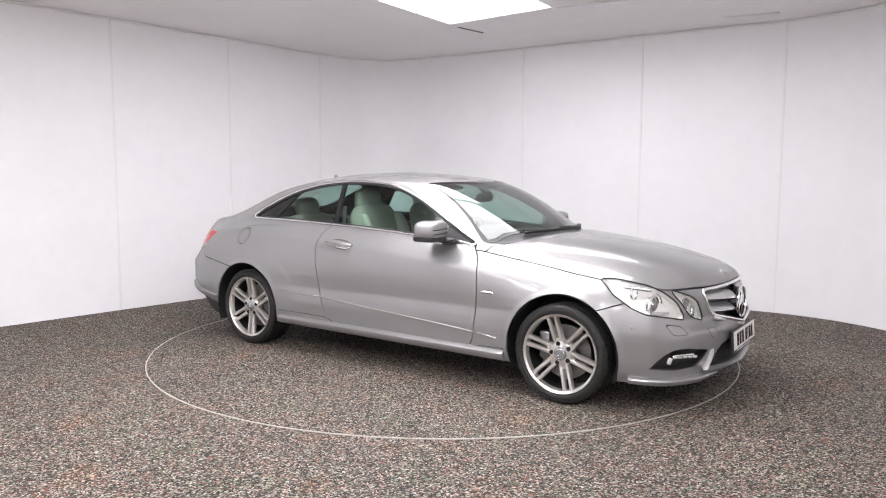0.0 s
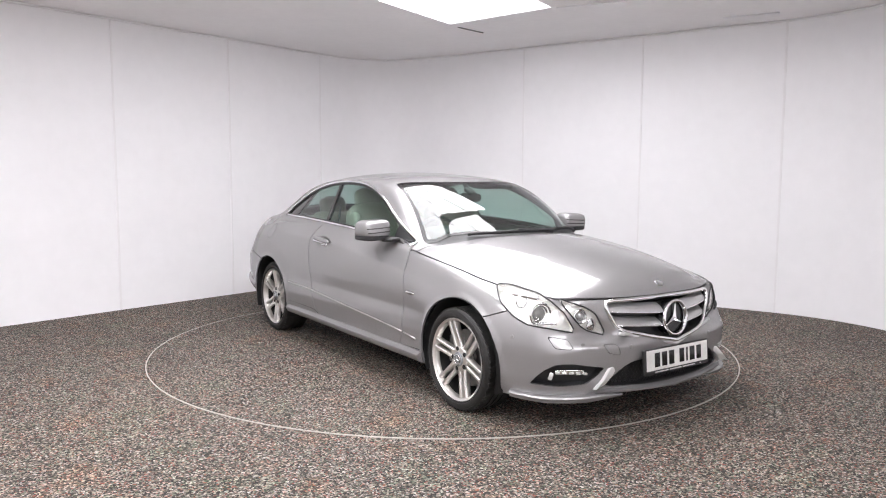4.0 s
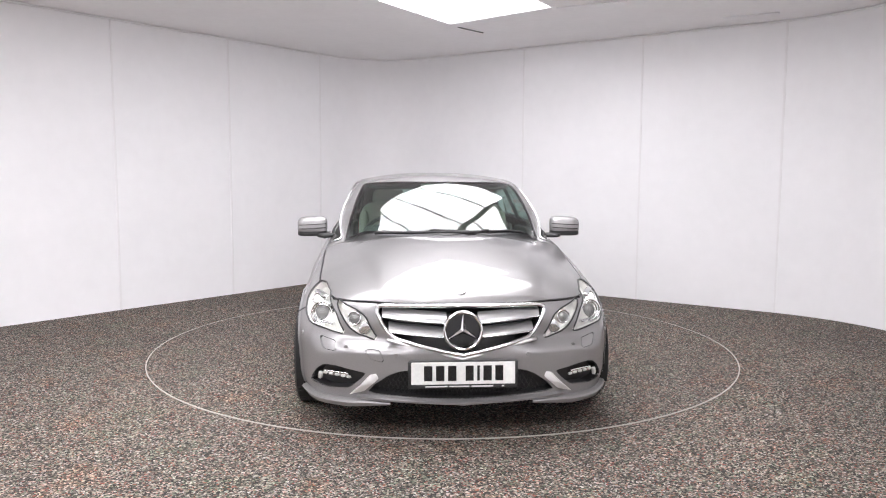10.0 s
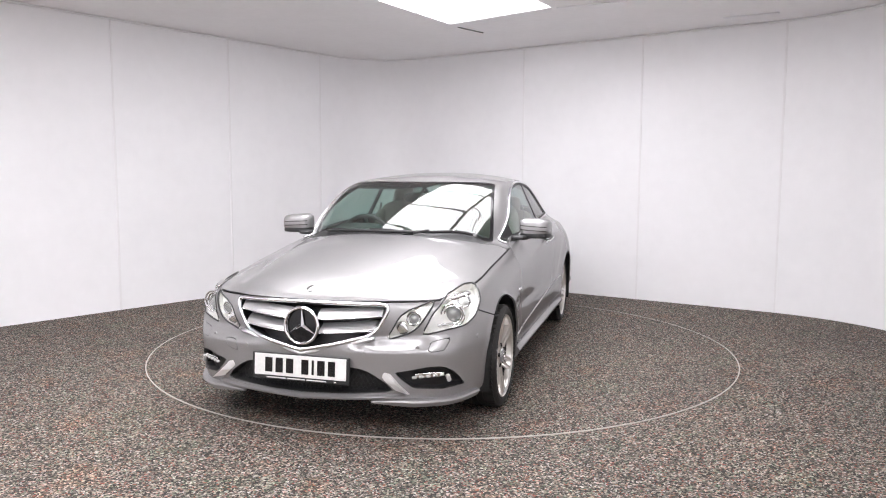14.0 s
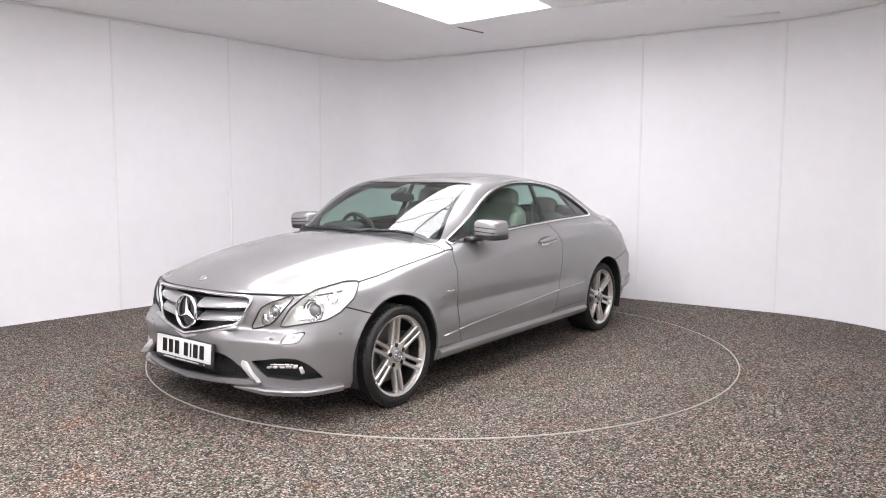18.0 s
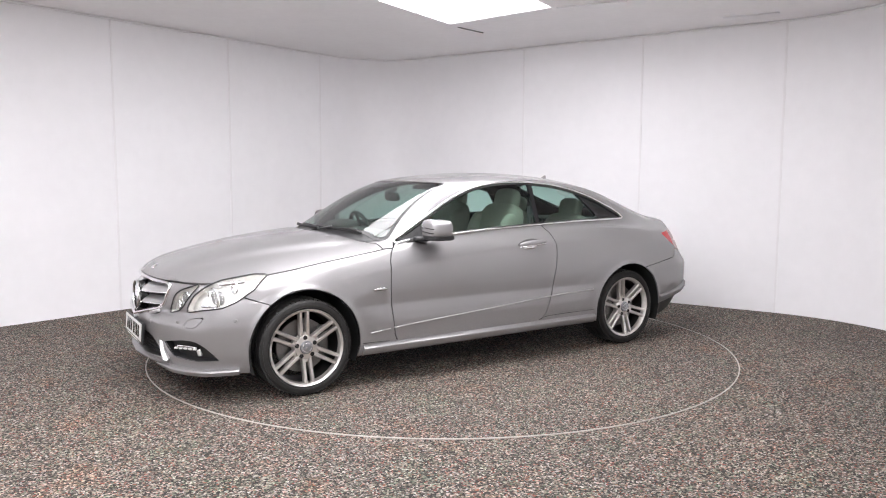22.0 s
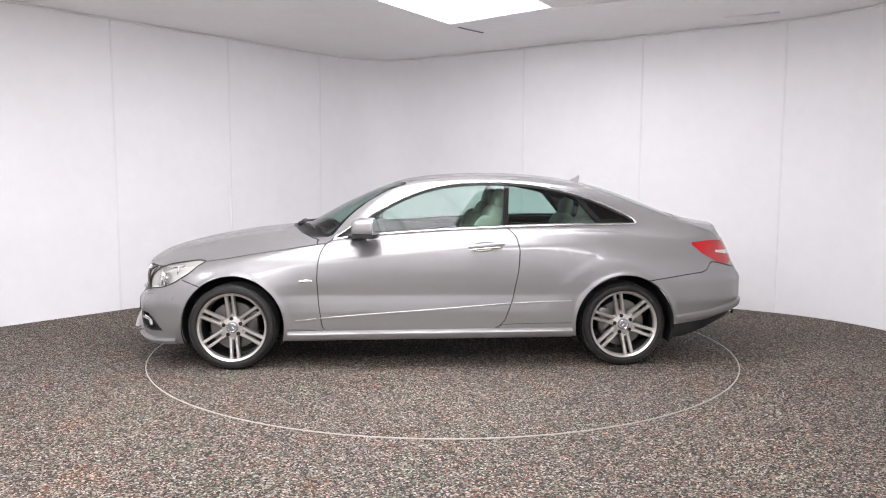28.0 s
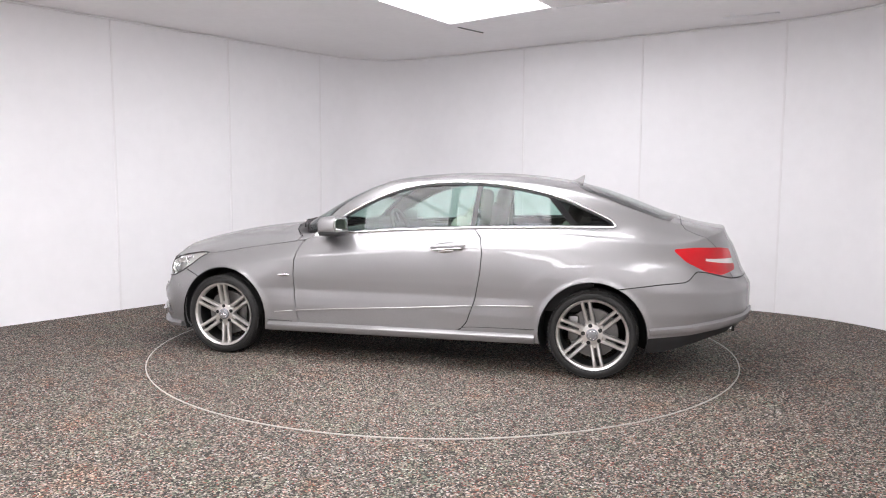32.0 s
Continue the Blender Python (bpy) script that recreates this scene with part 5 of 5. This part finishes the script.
    box(bm, (0.56, 1.02, 0.03), T((-1.50, 0, 0.965)), 0.01, 1)
    part("parcel_shelf", bm, M_TRIM, car)
    bm = bmesh.new()
    box(bm, (0.03, 1.10, 0.50), T((1.00, 0, 0.60)), 0.01, 1)
    part("bulkhead", bm, M_DARK, car)


M_LAMPBACK = plain("lamp_housing", (0.86, 0.85, 0.82), 0.28, 0.5, grain_scale=55.0, bump=0.5, spread=0.10)
M_LAMPGLASS = plain("projector_glass", (0.30, 0.30, 0.295), 0.12, 0.3, grain_scale=15.0)
M_LAMPPALE = plain("pale_lens", (0.72, 0.66, 0.64), 0.12, coat=1.0, grain_scale=80.0)
M_DRL = plain("clear_lamp_cell", (0.66, 0.66, 0.65), 0.15, 0.3, grain_scale=50.0)
M_SLAT = plain("satin_silver", (0.52, 0.52, 0.525), 0.33, 0.7, grain_scale=200.0, coat=0.5)
M_STRIP = plain("bright_strip", (0.48, 0.47, 0.47), 0.3, 0.8, grain_scale=40.0)
# body paint darkened to stand for the shade in the handle's recess
M_BOWL_SHADE = plain("handle_bowl_shade", (0.13, 0.127, 0.128), 0.35, 0.7, coat=0.5)
M_SENSOR = plain("sensor_silver", (0.28, 0.275, 0.275), 0.35, 0.6)
M_MIRROR = plain("mirror_silver", (0.85, 0.86, 0.86), 0.02, 1.0, spread=0.01)
M_CAP = plain("grey_hub_cap", (0.30, 0.31, 0.33), 0.3, 0.7, coat=0.5)
# lighter than the body paint: ceiling light on the tilted fin put into colour
M_FIN_LIT = plain("lit_fin_silver", (0.74, 0.73, 0.73), 0.34, 0.6, grain_scale=40.0, spread=0.06)
M_INDICATOR = plain("smoked_strip", (0.045, 0.040, 0.040), 0.2)


# ---------------------------------------------------------------- the place
build_room()
turntable = build_turntable()
car = tagged(new("car"), "silver metallic two-door coupe parked on the turntable", "car")
build_body(car)
for wx, wy, ws, spin in ((1.38, 0.901, 1, 4), (1.38, 0.901, -1, 15), (-1.38, 0.868, 1, 12), (-1.38, 0.868, -1, 0)):
    build_wheel(car, wx, wy, ws, spin)
build_cabin(car)


# ---------------------------------------------------------------- what turns
def turn(t):
    """The turntable's angle in degrees at t seconds."""
    u = (t - 16.0) / 16.0
    return -117.028 - 82.790 * u + 1.779 * u * u + 2.186 * u ** 3


def car_pose(t):
    return pose(*TABLE, 0, 0, 0, turn(t)) @ pose(0.123, -0.066, 0)


def motions():
    walk(car, [(float(t), car_pose(t)) for t in range(33)])
    walk(turntable, [(float(t), pose(*TABLE, 0, 0, 0, turn(t))) for t in range(33)])


motions()
